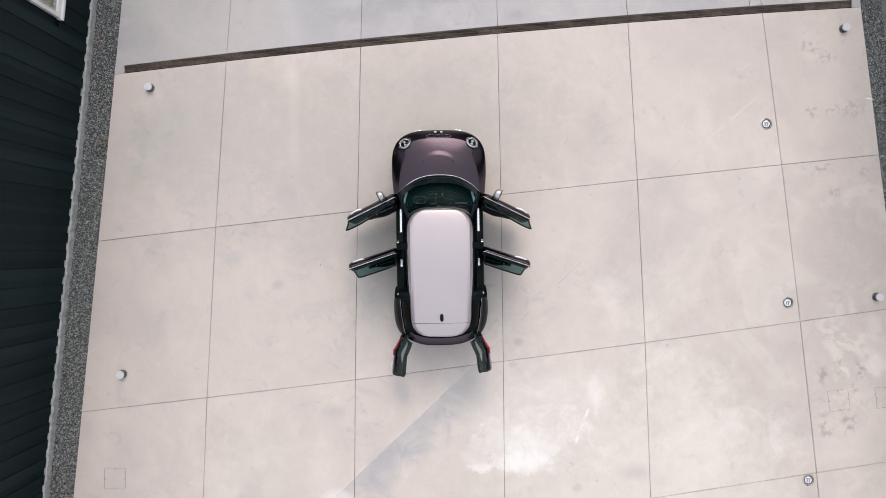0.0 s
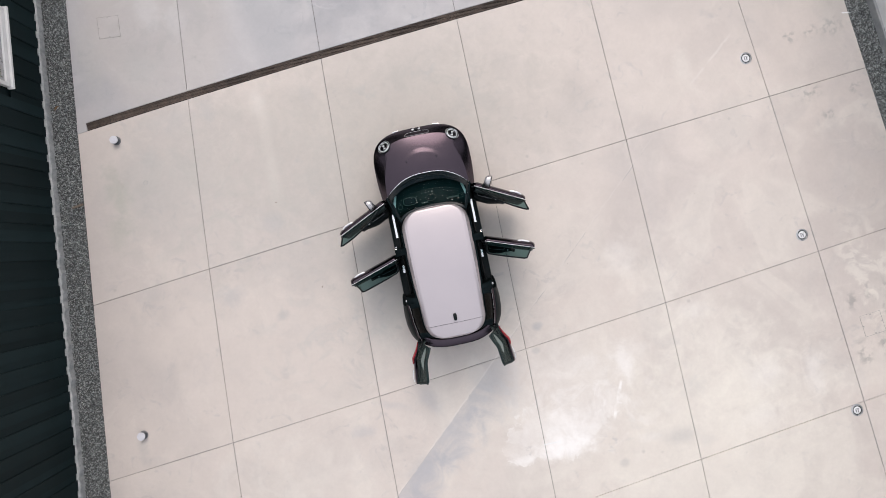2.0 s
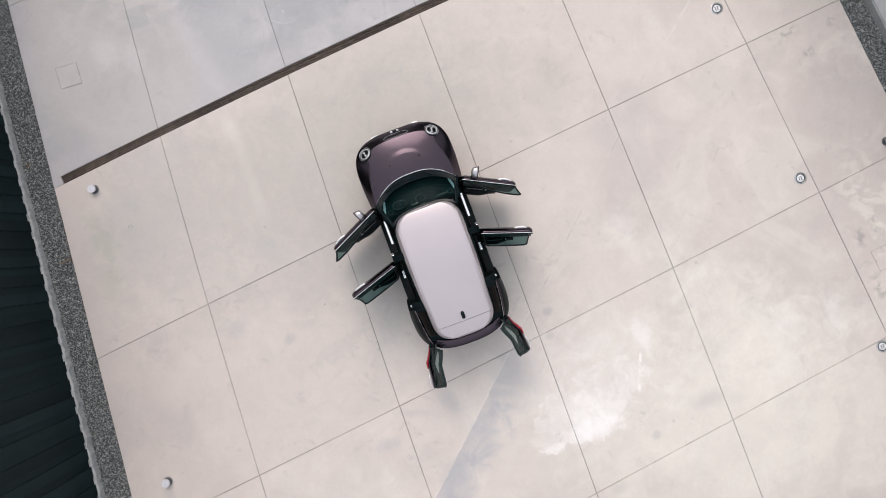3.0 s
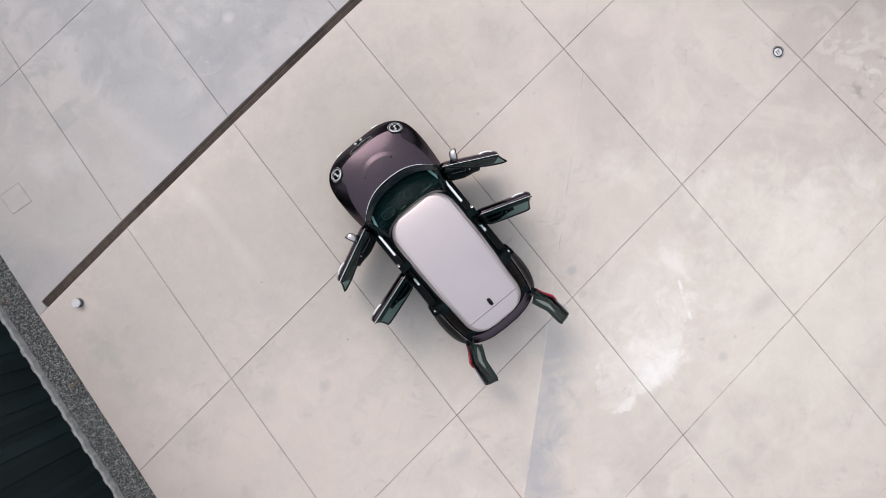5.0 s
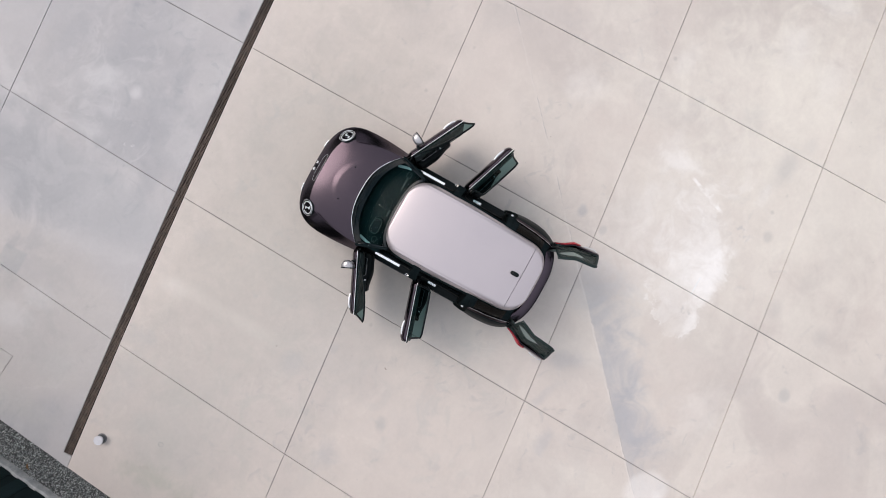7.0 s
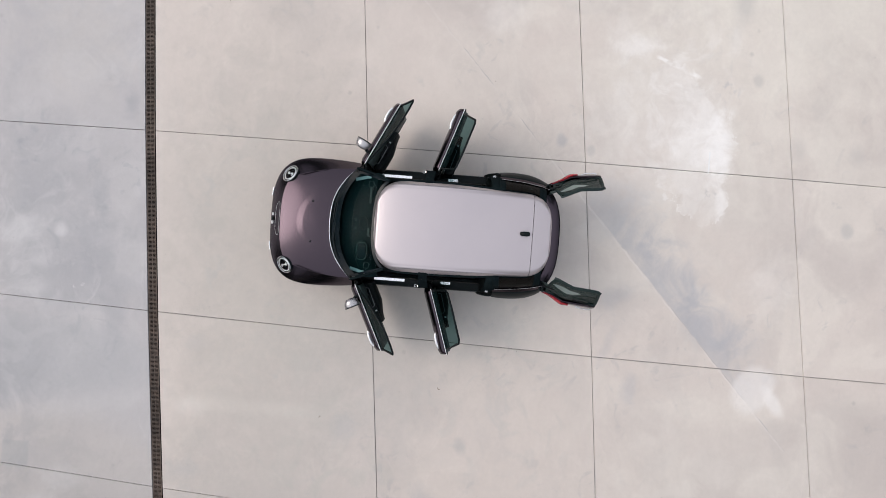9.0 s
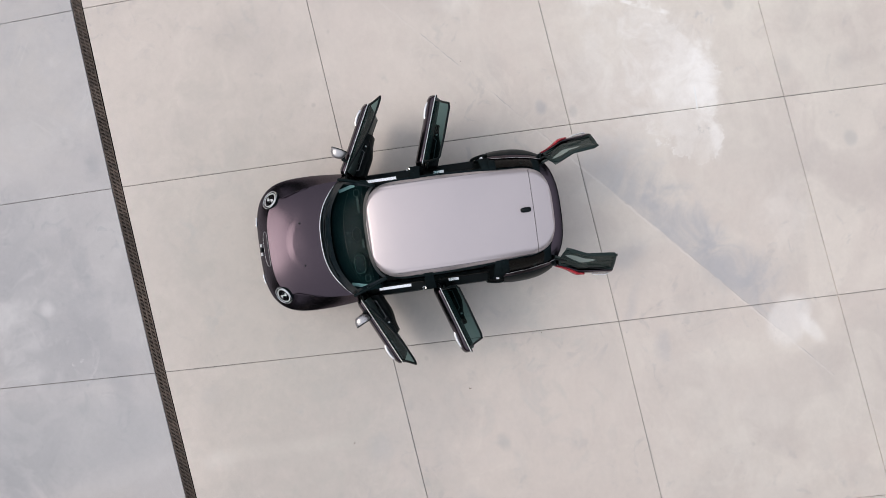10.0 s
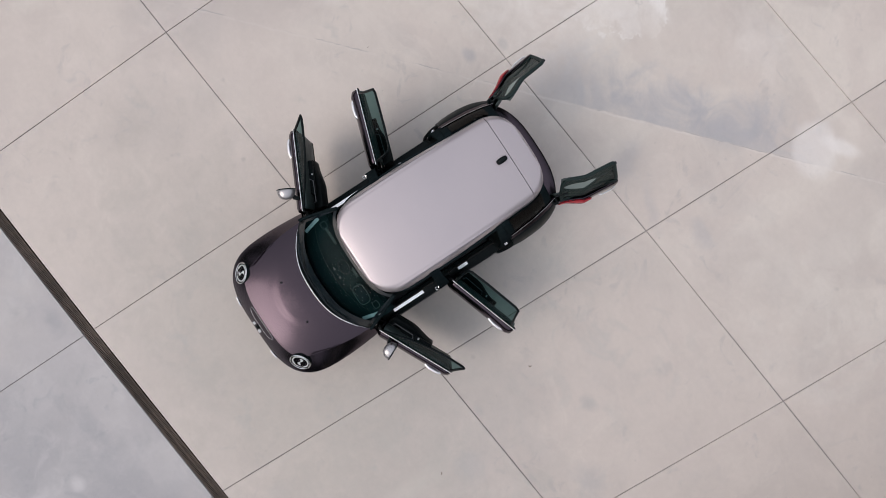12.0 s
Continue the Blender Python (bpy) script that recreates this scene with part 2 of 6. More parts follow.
        tone = math_node(nt, "ADD", math_node(nt, "MULTIPLY", noise_node(nt, co, 2.6, 5, 0.6, 0.6), 0.13), math_node(nt, "MULTIPLY", grain, 0.16))
        tone = math_node(nt, "ADD", tone, math_node(nt, "MULTIPLY", noise_node(nt, co, 14, 4, 0.6, 0.3), 0.10))
        tone = math_node(nt, "ADD", tone, 0.815)
        tone = math_node(nt, "MULTIPLY", tone, ramp_node(nt, n.new("ShaderNodeObjectInfo").outputs["Random"], 0, 1, 0.98, 1.02))
        value = n.new("ShaderNodeHueSaturation")
        self.l.new(self.col, value.inputs["Color"])
        self.l.new(tone, value.inputs["Value"])
        self.l.new(value.outputs[0], self.p.inputs["Base Color"])
        self.l.new(ramp_node(nt, self.blotchy, 0.3, 0.7, 0.5, 0.72), self.p.inputs["Roughness"])
        self.p.inputs["Specular IOR Level"].default_value = 0.35
        self.l.new(bump_node(nt, grain, 0.12, 0.003), self.p.inputs["Normal"])
        return self.m


def yard_concrete(zone):
    c = Concrete("floated_concrete", (0.630, 0.567, 0.522), (0.566, 0.513, 0.478), (0.486, 0.458, 0.442), (0.735, 0.688, 0.622), True, 0.09, zone)
    white, pale, cream = (0.93, 0.91, 0.89), (0.79, 0.755, 0.72), (0.740, 0.698, 0.635)
    grey, blue, green, dark = (0.42, 0.415, 0.41), (0.40, 0.405, 0.435), (0.40, 0.41, 0.35), (0.30, 0.29, 0.285)
    # greyer front slabs with the car's soft shade painted in, paler ones behind
    c.blot(-0.6, 2.5, 4.2, 2.0, (0.455, 0.425, 0.385), 0.62, 0.9, 0, 0.7)
    c.blot(-4.2, 2.0, 2.6, 2.0, (0.48, 0.455, 0.43), 0.22, 0.9)
    # grey beside the west doors paints in the car's shade there
    c.blot(-1.6, 0.6, 1.5, 2.2, (0.43, 0.42, 0.395), 0.40, 0.95, 0, 0.6)
    c.blot(3.4, -4.6, 4.2, 3.0, cream, 0.42, 0.9, 0, 0.7)
    c.blot(5.2, -4.3, 2.0, 1.1, (0.80, 0.755, 0.68), 0.34, 0.9)
    c.blot(4.3, -1.4, 1.0, 0.8, cream, 0.22, 0.9)
    c.blot(-3.4, -5.0, 2.0, 1.6, cream, 0.20, 0.9)
    c.blot(4.8, -6.0, 3.2, 2.2, (0.80, 0.755, 0.675), 0.42, 0.9, 0, 0.6)
    c.pour_edge()
    # cool smears on both sides of the pour edge
    c.blot(-0.45, -4.15, 0.32, 0.75, blue, 0.34, 0.9, -46)
    c.blot(-1.15, -4.85, 0.36, 0.55, blue, 0.40, 0.9, -46)
    c.blot(-0.85, -3.25, 0.16, 0.42, blue, 0.30, 0.9, 30)
    c.blot(-1.62, -3.2, 0.10, 0.35, blue, 0.26, 0.9, 70)
    c.blot(-2.3, -3.62, 0.34, 0.14, blue, 0.32, 0.9)
    c.blot(0.55, -3.1, 0.55, 0.65, (0.46, 0.46, 0.475), 0.35, 0.9)
    # dried wash with its tide line
    c.blot(1.9, -3.7, 1.15, 1.2, pale, 0.30, 0.9)
    c.wash(((2.30, -3.74, 0.66, 0.86), (1.62, -4.42, 0.88, 0.68), (3.02, -3.22, 0.34, 0.44), (0.95, -4.55, 0.55, 0.40)), pale, white, (-3.3, -4.3))
    c.blot(1.62, -4.80, 0.60, 0.26, white, 0.72, 0.9)
    c.blot(2.05, -4.42, 0.70, 0.50, white, 0.34, 0.95)
    c.blot(3.22, -3.28, 0.20, 0.42, white, 0.42, 0.8, 8)
    c.blot(2.45, -3.15, 0.34, 0.18, pale, 0.35, 0.8)
    c.blot(0.85, -4.86, 0.34, 0.10, white, 0.40, 0.8)
    c.streak(3.10, -3.62, 2.78, -4.45, 0.045, white, 0.7, 0.36)
    c.scuffs(2.62, -4.86, 0.34, 0.26, (0.40, 0.40, 0.42), 0.75, 9.0, 0.53)
    c.scuffs(0.94, -4.68, 0.10, 0.20, grey, 0.8, 16.0, 0.50)
    c.blot(2.82, -5.32, 0.12, 0.10, (0.40, 0.395, 0.39), 0.32, 0.6, 20, 0.4)
    c.blot(3.42, -4.92, 0.24, 0.10, pale, 0.32, 0.8)
    # round pale patch at the end of the pour edge
    c.blot(-2.18, -5.62, 0.44, 0.36, white, 0.34, 0.3, -30, 0.2)
    c.blot(-2.36, -5.95, 0.30, 0.13, white, 0.45, 0.6, 35, 0.4)
    c.scuffs(-1.98, -5.18, 0.28, 0.16, dark, 0.6, 14.0, 0.58)
    c.scuffs(-2.35, -5.45, 0.20, 0.14, dark, 0.5, 16.0, 0.58)
    # creamy clouds in the far quarter
    c.blot(6.05, -4.1, 0.42, 0.34, pale, 0.42, 0.9)
    c.blot(7.0, -4.32, 0.24, 0.5, pale, 0.45, 0.9)
    c.blot(4.85, -2.55, 0.26, 0.2, pale, 0.36, 0.9)
    c.blot(3.35, -3.05, 0.42, 0.26, pale, 0.34, 0.9)
    c.blot(3.55, -1.15, 0.36, 0.42, pale, 0.26, 0.9)
    c.blot(5.85, -4.95, 0.45, 0.28, pale, 0.30, 0.9)
    c.blot(5.64, 2.4, 0.20, 0.55, cream, 0.35, 0.9)
    c.blot(-0.5, -5.75, 0.5, 0.42, pale, 0.26, 0.9)
    c.streak(5.70, 1.98, 6.85, 2.95, 0.035, pale, 0.26, 0.38)
    c.blot(4.5, -4.1, 0.30, 0.24, grey, 0.22, 0.9)
    c.blot(4.05, -5.02, 0.42, 0.18, grey, 0.36, 0.9)
    c.blot(1.75, -6.08, 0.20, 0.13, grey, 0.22, 0.9)
    c.blot(1.73, -7.02, 0.20, 0.15, grey, 0.22, 0.9)
    c.blot(4.6, -5.22, 0.22, 0.16, grey, 0.20, 0.9)
    c.blot(0.5, -6.95, 0.14, 0.12, grey, 0.45, 0.5, 0, 0.4)
    # veils of laitance round the wash and damp on the west slabs, grey-green beside the car
    c.wisps(2.3, -4.2, 1.9, 1.3, white, 0.30, 1.7, 0.52)
    c.wisps(4.9, -3.7, 2.2, 1.6, (0.80, 0.76, 0.68), 0.42, 1.1, 0.50)
    c.wisps(5.2, 1.4, 2.6, 2.0, (0.70, 0.63, 0.585), 0.30, 0.9, 0.50)
    c.wisps(-4.4, 1.6, 2.6, 2.2, (0.46, 0.455, 0.42), 0.36, 1.3, 0.50)
    c.wisps(-2.6, -1.6, 2.2, 1.9, (0.47, 0.47, 0.45), 0.30, 1.5, 0.52)
    c.wisps(-4.6, -4.6, 2.4, 1.8, (0.70, 0.66, 0.61), 0.30, 1.2, 0.50)
    c.wisps(0.6, 2.9, 2.6, 1.2, (0.44, 0.425, 0.395), 0.34, 1.4, 0.50)
    # oil and tyre marks round the car
    for x, y, r in ((2.35, 0.15, 0.10), (2.9, -0.75, 0.16), (-2.3, 1.45, 0.13), (-2.5, 2.15, 0.15), (-1.5, 2.2, 0.2), (0.4, 3.4, 0.24), (-0.9, 3.2, 0.22), (3.6, 2.0, 0.2), (-5.0, -1.4, 0.12), (-1.9, -1.2, 0.16)):
        c.scuffs(x, y, r * 1.6, r, (0.40, 0.41, 0.40), 0.55, 6.0, 0.47)
    c.blot(1.62, -2.22, 0.13, 0.10, (0.36, 0.365, 0.39), 0.5, 0.6, 0, 0.5)
    c.blot(1.50, -2.70, 0.10, 0.08, grey, 0.4, 0.6, 0, 0.5)
    c.scuffs(2.05, -2.45, 0.22, 0.16, grey, 0.5, 9.0, 0.54)
    c.blot(-3.42, -0.92, 0.16, 0.11, grey, 0.42, 0.7, 20, 0.7)
    c.scuffs(-4.15, -1.12, 0.36, 0.22, grey, 0.55, 7.0, 0.53)
    c.blot(-4.4, -0.38, 0.34, 0.22, (0.45, 0.445, 0.45), 0.36, 0.9)
    c.blot(-3.28, 0.96, 0.26, 0.2, (0.45, 0.445, 0.45), 0.30, 0.9)
    c.blot(-2.68, 0.44, 0.12, 0.10, grey, 0.32, 0.8)
    # pale drag marks along one slab, and damp green by the west gravel
    c.blot(-3.04, 3.0, 0.13, 1.0, cream, 0.14, 0.9, -2, 1.0)
    c.blot(-3.1, 3.5, 0.16, 0.30, pale, 0.20, 0.9)
    c.blot(-3.05, 1.9, 0.16, 0.6, cream, 0.18, 0.9)
    c.blot(-2.05, 3.45, 0.14, 0.24, grey, 0.22, 0.9)
    c.blot(-6.25, 2.15, 0.24, 0.70, green, 0.60, 0.9, 8)
    c.blot(-5.5, 2.2, 1.2, 1.1, (0.47, 0.46, 0.435), 0.34, 0.95, 0, 0.6)
    c.blot(-6.42, 1.35, 0.20, 0.42, green, 0.34, 0.9)
    c.blot(-5.45, 2.75, 0.22, 0.30, (0.46, 0.45, 0.43), 0.34, 0.9)
    c.blot(-4.9, 3.45, 0.75, 0.30, (0.44, 0.435, 0.425), 0.36, 0.9, 5)
    c.scuffs(-6.2, 2.35, 0.25, 0.5, (0.36, 0.35, 0.30), 0.5, 6.0, 0.55)
    c.blot(-6.78, -2.92, 0.12, 0.40, (0.44, 0.43, 0.42), 0.34, 0.9)
    c.blot(-6.0, 0.0, 0.3, 0.22, (0.46, 0.45, 0.44), 0.26, 0.9)
    c.blot(-4.13, 3.55, 0.16, 0.3, (0.44, 0.435, 0.43), 0.34, 0.9)
    # mottled strip along the east edge
    for x, y, r in ((7.95, 3.98, 0.18), (8.32, 3.74, 0.16), (7.93, 2.57, 0.15), (8.42, 2.60, 0.15), (8.88, 2.62, 0.22), (8.15, 1.36, 0.20), (9.10, 1.28, 0.13), (8.44, 0.86, 0.12)):
        c.scuffs(x, y, r * 1.5, r * 1.1, (0.30, 0.30, 0.28), 0.95, 8.0, 0.46)
    c.blot(8.9, 3.1, 0.4, 1.0, (0.44, 0.435, 0.40), 0.24, 0.9)
    for x, y, r in ((8.86, -2.95, 0.16), (8.50, -2.90, 0.13), (8.10, -3.02, 0.13), (8.76, -3.32, 0.08), (8.14, -4.12, 0.18), (8.62, -4.02, 0.18)):
        c.scuffs(x, y, r * 1.2, r * 1.9, (0.26, 0.25, 0.24), 1.0, 7.0, 0.45)
    c.blot(9.20, -2.80, 0.22, 0.26, pale, 0.55, 0.7)
    c.blot(9.2, -2.0, 0.16, 0.3, pale, 0.35, 0.8)
    c.wisps(8.6, -2.6, 0.9, 1.6, (0.80, 0.755, 0.68), 0.5, 2.2, 0.5)
    return c.finish()


def entry_concrete():
    c = Concrete("floated_concrete_cool", (0.470, 0.453, 0.456), (0.415, 0.408, 0.420), (0.345, 0.346, 0.366), (0.535, 0.522, 0.522), False, 0.35, (-12, 14, 3, 17))
    white, blue = (0.64, 0.63, 0.63), (0.300, 0.304, 0.330)
    # warmer, paler concrete west of a straight tone edge; a darker slab east of it
    c.blot(-4.75, 6.0, 1.55, 3.0, (0.505, 0.470, 0.447), 0.62, 0.25, 0, 0.12)
    c.blot(-2.45, 6.0, 0.72, 2.3, (0.365, 0.370, 0.386), 0.5, 0.4, 0, 0.15)
    c.square(-4.06, 6.22, 0.21, (0.37, 0.375, 0.38), 0.5)
    c.blot(0.1, 6.2, 1.5, 1.4, blue, 0.34, 0.9)
    c.blot(-0.6, 5.2, 0.8, 0.5, blue, 0.32, 0.9)
    c.blot(-1.7, 4.75, 0.5, 0.22, blue, 0.36, 0.9)
    c.blot(1.7, 4.72, 0.26, 0.16, blue, 0.42, 0.8)
    c.blot(0.2, 5.1, 0.42, 0.16, blue, 0.36, 0.8)
    c.scuffs(0.95, 6.35, 0.5, 0.5, (0.26, 0.27, 0.31), 0.7, 5.0, 0.52)
    c.blot(-0.45, 6.35, 0.22, 0.42, white, 0.42, 0.8, 20)
    c.blot(-0.42, 5.72, 0.14, 0.12, white, 0.55, 0.7)
    c.blot(-1.35, 6.15, 0.16, 0.34, white, 0.32, 0.8)
    c.blot(-0.9, 6.0, 0.14, 0.2, white, 0.30, 0.8)
    c.blot(2.7, 5.6, 1.1, 0.9, (0.51, 0.488, 0.472), 0.45, 0.9)
    c.blot(4.9, 6.0, 2.2, 1.4, (0.52, 0.487, 0.465), 0.45, 0.9)
    c.scuffs(-1.28, 5.39, 0.10, 0.16, (0.86, 0.85, 0.84), 0.9, 13.0, 0.56)
    c.wisps(-3.2, 7.4, 3.0, 2.4, (0.335, 0.335, 0.35), 0.55, 1.3, 0.46)
    c.wisps(-0.4, 6.2, 2.4, 1.8, (0.56, 0.55, 0.55), 0.34, 1.9, 0.54)
    c.wisps(-4.6, 5.4, 1.6, 1.2, (0.39, 0.385, 0.375), 0.34, 1.7, 0.50)
    c.blot(-4.95, 5.75, 0.30, 0.42, white, 0.30, 0.8)
    c.blot(-4.4, 5.5, 0.20, 0.42, white, 0.26, 0.8)
    c.blot(-5.3, 4.6, 0.5, 0.4, (0.44, 0.44, 0.43), 0.40, 0.9)
    c.scuffs(-4.1, 4.6, 0.2, 0.16, (0.32, 0.32, 0.31), 0.6, 8.0, 0.52)
    c.blot(-6.3, 5.0, 0.3, 0.9, (0.46, 0.45, 0.42), 0.36, 0.9)
    return c.finish()


# ---- plan of the yard: joint lines as place, slope and a slight bow ----
DRAIN_R, DRAIN_S, DRAIN_Q, DRAIN_HALF = 4.302, 0.0825, -0.00215, 0.078
COLUMNS = [(-7.205, 0.1095, 0.0), (-4.750, 0.0695, 0.0018), (-1.752, 0.0300, 0.0009), (1.306, 0.0, -0.0008), (4.250, -0.0325, -0.0018), (7.445, -0.1000, -0.0015), (9.555, -0.1035, 0.0)]
ROWS_SOUTH = [(-13.4, 0.14, 0.0), (-9.75, 0.14, 0.0), (-6.172, 0.135, 0.0), (-2.768, 0.1085, 0.0009), (0.776, 0.0970, -0.0006), (DRAIN_R - DRAIN_HALF - 0.002, DRAIN_S, DRAIN_Q)]
ROWS_NORTH = [(DRAIN_R + DRAIN_HALF + 0.002, DRAIN_S, DRAIN_Q), (7.80, 0.075, 0.0), (11.4, 0.07, 0.0), (15.0, 0.07, 0.0)]


def drain_y(x):
    return DRAIN_R + DRAIN_S * x + DRAIN_Q * x * x


def thin_glass(name, tint, gloss=1.0):
    """A sheet of glass: tinted see-through, with a mirror share that grows at grazing angles."""
    m, n, l, p = nodes_of(name)
    n.remove(p)
    nt = m.node_tree
    tr, gl, lw, mx = n.new("ShaderNodeBsdfTransparent"), n.new("ShaderNodeBsdfGlossy"), n.new("ShaderNodeLayerWeight"), n.new("ShaderNodeMixShader")
    tr.inputs[0].default_value = (*tint, 1)
    gl.inputs["Roughness"].default_value = 0.09
    lw.inputs[0].default_value = 0.5
    share = math_node(nt, "ADD", math_node(nt, "MULTIPLY", math_node(nt, "POWER", lw.outputs["Facing"], 5.0), 0.96 * gloss), 0.045 * gloss, True)
    l.new(share, mx.inputs[0])
    l.new(tr.outputs[0], mx.inputs[1])
    l.new(gl.outputs[0], mx.inputs[2])
    l.new(mx.outputs[0], n["Material Output"].inputs[0])
    return m


# the yard was poured in four lots that meet at saw cuts
YARD_POURS = [yard_concrete(z) for z in ((-12, 1.5, -3.8, 6), (1.0, 14, -3.2, 6), (-12, 1.5, -14, -2.0), (1.0, 14, -14, -1.4))]
M_CONCRETE_COOL = entry_concrete()


def concrete_at(x, y):
    """The pour on which a place lies."""
    if y > drain_y(x):
        return M_CONCRETE_COOL
    return YARD_POURS[(x > 1.3) + 2 * (y < -2.77 + 0.11 * x)]


M_JOINT = surface("joint_filler", (0.15, 0.138, 0.128), (0.26, 0.24, 0.22), 0.9, scale=3, bump=0.2)
M_GRAVEL_BED = surface("gravel_bed", (0.05, 0.05, 0.05), (0.11, 0.11, 0.11), 0.95, scale=20, bump=0.6)
M_STONE = surface("crushed_stone", (0.115, 0.135, 0.135), (0.47, 0.485, 0.475), 0.8, scale=14, fine=220, bump=0.3, island=0.75)
M_PLINTH = surface("rough_cast_concrete", (0.36, 0.37, 0.37), (0.56, 0.56, 0.55), 0.9, scale=9, fine=50, bump=0.6)
M_KERB = surface("kerb_concrete", (0.30, 0.31, 0.31), (0.42, 0.42, 0.41), 0.85, scale=5, bump=0.3)
M_BOARD = surface("charred_board", (0.006, 0.016, 0.018), (0.012, 0.024, 0.027), 0.65, scale=3, fine=45, bump=0.5, per_object=0.2, spec=0.2)
M_WHITE = surface("white_paint", (0.74, 0.74, 0.73), (0.82, 0.81, 0.80), 0.5, scale=4, bump=0.05)
M_RENDER = surface("white_render", (0.80, 0.80, 0.79), (0.86, 0.86, 0.85), 0.85, scale=2, bump=0.3)
M_BLIND = surface("yellow_blind", (0.52, 0.49, 0.28), (0.60, 0.56, 0.34), 0.8, scale=3, bump=0.05)
M_IRON = surface("rusted_iron", (0.060, 0.047, 0.040), (0.130, 0.098, 0.080), 0.8, metal=0.0, scale=9, bump=0.3, per_object=0.25)
M_COVER = surface("dusty_frame_steel", (0.26, 0.25, 0.235), (0.46, 0.44, 0.41), 0.75, scale=9, fine=60, bump=0.2)
# near-black colour holds the shade down inside the trough
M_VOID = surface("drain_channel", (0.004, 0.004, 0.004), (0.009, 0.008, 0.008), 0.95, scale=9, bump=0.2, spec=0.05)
M_CAP = surface("powder_coated_grey", (0.62, 0.62, 0.66), (0.70, 0.70, 0.74), 0.45, scale=12, bump=0.05)
M_NECK = surface("weathered_grey_metal", (0.16, 0.16, 0.17), (0.24, 0.24, 0.25), 0.55, metal=0.3, scale=12, bump=0.1)
M_NECK_DARK = surface("dark_anodised_metal", (0.07, 0.075, 0.085), (0.12, 0.125, 0.135), 0.4, metal=0.5, scale=12, bump=0.1)
M_STEEL = surface("brushed_steel", (0.40, 0.41, 0.42), (0.58, 0.58, 0.59), 0.35, metal=0.9, scale=20, bump=0.05)
M_LENS_WHITE = surface("frosted_lens", (0.72, 0.73, 0.74), (0.85, 0.85, 0.86), 0.25, scale=25, bump=0.0, coat=0.6)
M_PLUM = surface("plum_metallic_paint", (0.057, 0.044, 0.056), (0.063, 0.049, 0.062), 0.20, metal=1.0, scale=1.5, fine=900, bump=0.02, coat=0.18, rough_var=0.03, coat_rough=0.25, spec=0.3)
M_SILVER = surface("silver_lilac_paint", (0.50, 0.455, 0.475), (0.53, 0.483, 0.503), 0.42, metal=0.75, scale=1.2, fine=900, bump=0.02, coat=0.15, rough_var=0.04, coat_rough=0.2)
M_MIRROR_CAP = surface("satin_silver_paint", (0.42, 0.41, 0.42), (0.48, 0.47, 0.48), 0.3, metal=0.8, scale=4, fine=500, bump=0.0, coat=0.5)
M_GLOSS_BLACK = surface("black_trim", (0.003, 0.006, 0.007), (0.006, 0.010, 0.011), 0.42, scale=4, bump=0.0, coat=0.03, coat_rough=0.1, spec=0.12)
M_MATTE = surface("matte_black_seal", (0.006, 0.011, 0.013), (0.011, 0.017, 0.019), 0.95, scale=8, fine=200, bump=0.1, spec=0.02)
M_FRIT = surface("black_screen_print", (0.004, 0.009, 0.012), (0.007, 0.012, 0.015), 0.18, scale=6, bump=0.0, spec=0.25)
M_BRIGHT = surface("polished_chrome", (0.93, 0.93, 0.94), (0.97, 0.97, 0.98), 0.4, metal=0.9, scale=10, bump=0.0, rough_var=0.05)
M_PLASTIC = surface("dark_grained_plastic", (0.004, 0.007, 0.008), (0.009, 0.012, 0.013), 0.6, scale=8, fine=300, bump=0.25, spec=0.2)
M_TRIM = surface("dark_green_grey_trim", (0.010, 0.022, 0.022), (0.016, 0.029, 0.028), 0.6, scale=6, fine=260, bump=0.02, spec=0.25)
M_DASH = surface("dark_dash_skin", (0.009, 0.021, 0.023), (0.013, 0.028, 0.030), 0.8, scale=5, fine=40, bump=0.0, spec=0.05)
M_DOOR_TRIM = surface("green_grey_door_trim", (0.034, 0.052, 0.051), (0.052, 0.074, 0.072), 0.5, scale=6, fine=260, bump=0.2)
M_FABRIC = surface("charcoal_seat_leather", (0.008, 0.012, 0.013), (0.016, 0.021, 0.022), 0.6, scale=9, fine=200, bump=0.3, spec=0.2)
M_RUBBER = surface("tyre_rubber", (0.012, 0.012, 0.012), (0.024, 0.024, 0.023), 0.85, scale=12, bump=0.4)
M_CHROME = surface("chrome", (0.80, 0.81, 0.82), (0.88, 0.88, 0.89), 0.22, metal=1.0, scale=10, bump=0.0, rough_var=0.05)
M_ALLOY = surface("alloy_rim", (0.35, 0.35, 0.36), (0.45, 0.45, 0.46), 0.3, metal=0.9, scale=10, bump=0.0)
M_RED = surface("red_lamp_lens", (0.34, 0.006, 0.018), (0.46, 0.010, 0.026), 0.3, scale=18, bump=0.0, coat=0.3, spec=0.2)
M_AMBER_TWIG = surface("dry_leaf", (0.18, 0.10, 0.05), (0.28, 0.17, 0.09), 0.8, scale=30, bump=0.2)
M_TWIG = surface("weathered_wood", (0.16, 0.13, 0.10), (0.26, 0.21, 0.17), 0.85, scale=30, bump=0.3)
M_PAPER = surface("white_road_paint", (0.80, 0.80, 0.79), (0.86, 0.86, 0.85), 0.7, scale=30, bump=0.1)
M_PALE_FRAME = surface("pale_inner_frame", (0.030, 0.044, 0.043), (0.046, 0.061, 0.060), 0.45, scale=6, fine=200, bump=0.05)
M_GLASS = thin_glass("tinted_car_glass", (0.16, 0.27, 0.27), 0.2)
M_REAR_GLASS = thin_glass("rear_window_glass", (0.42, 0.54, 0.53), 0.5)
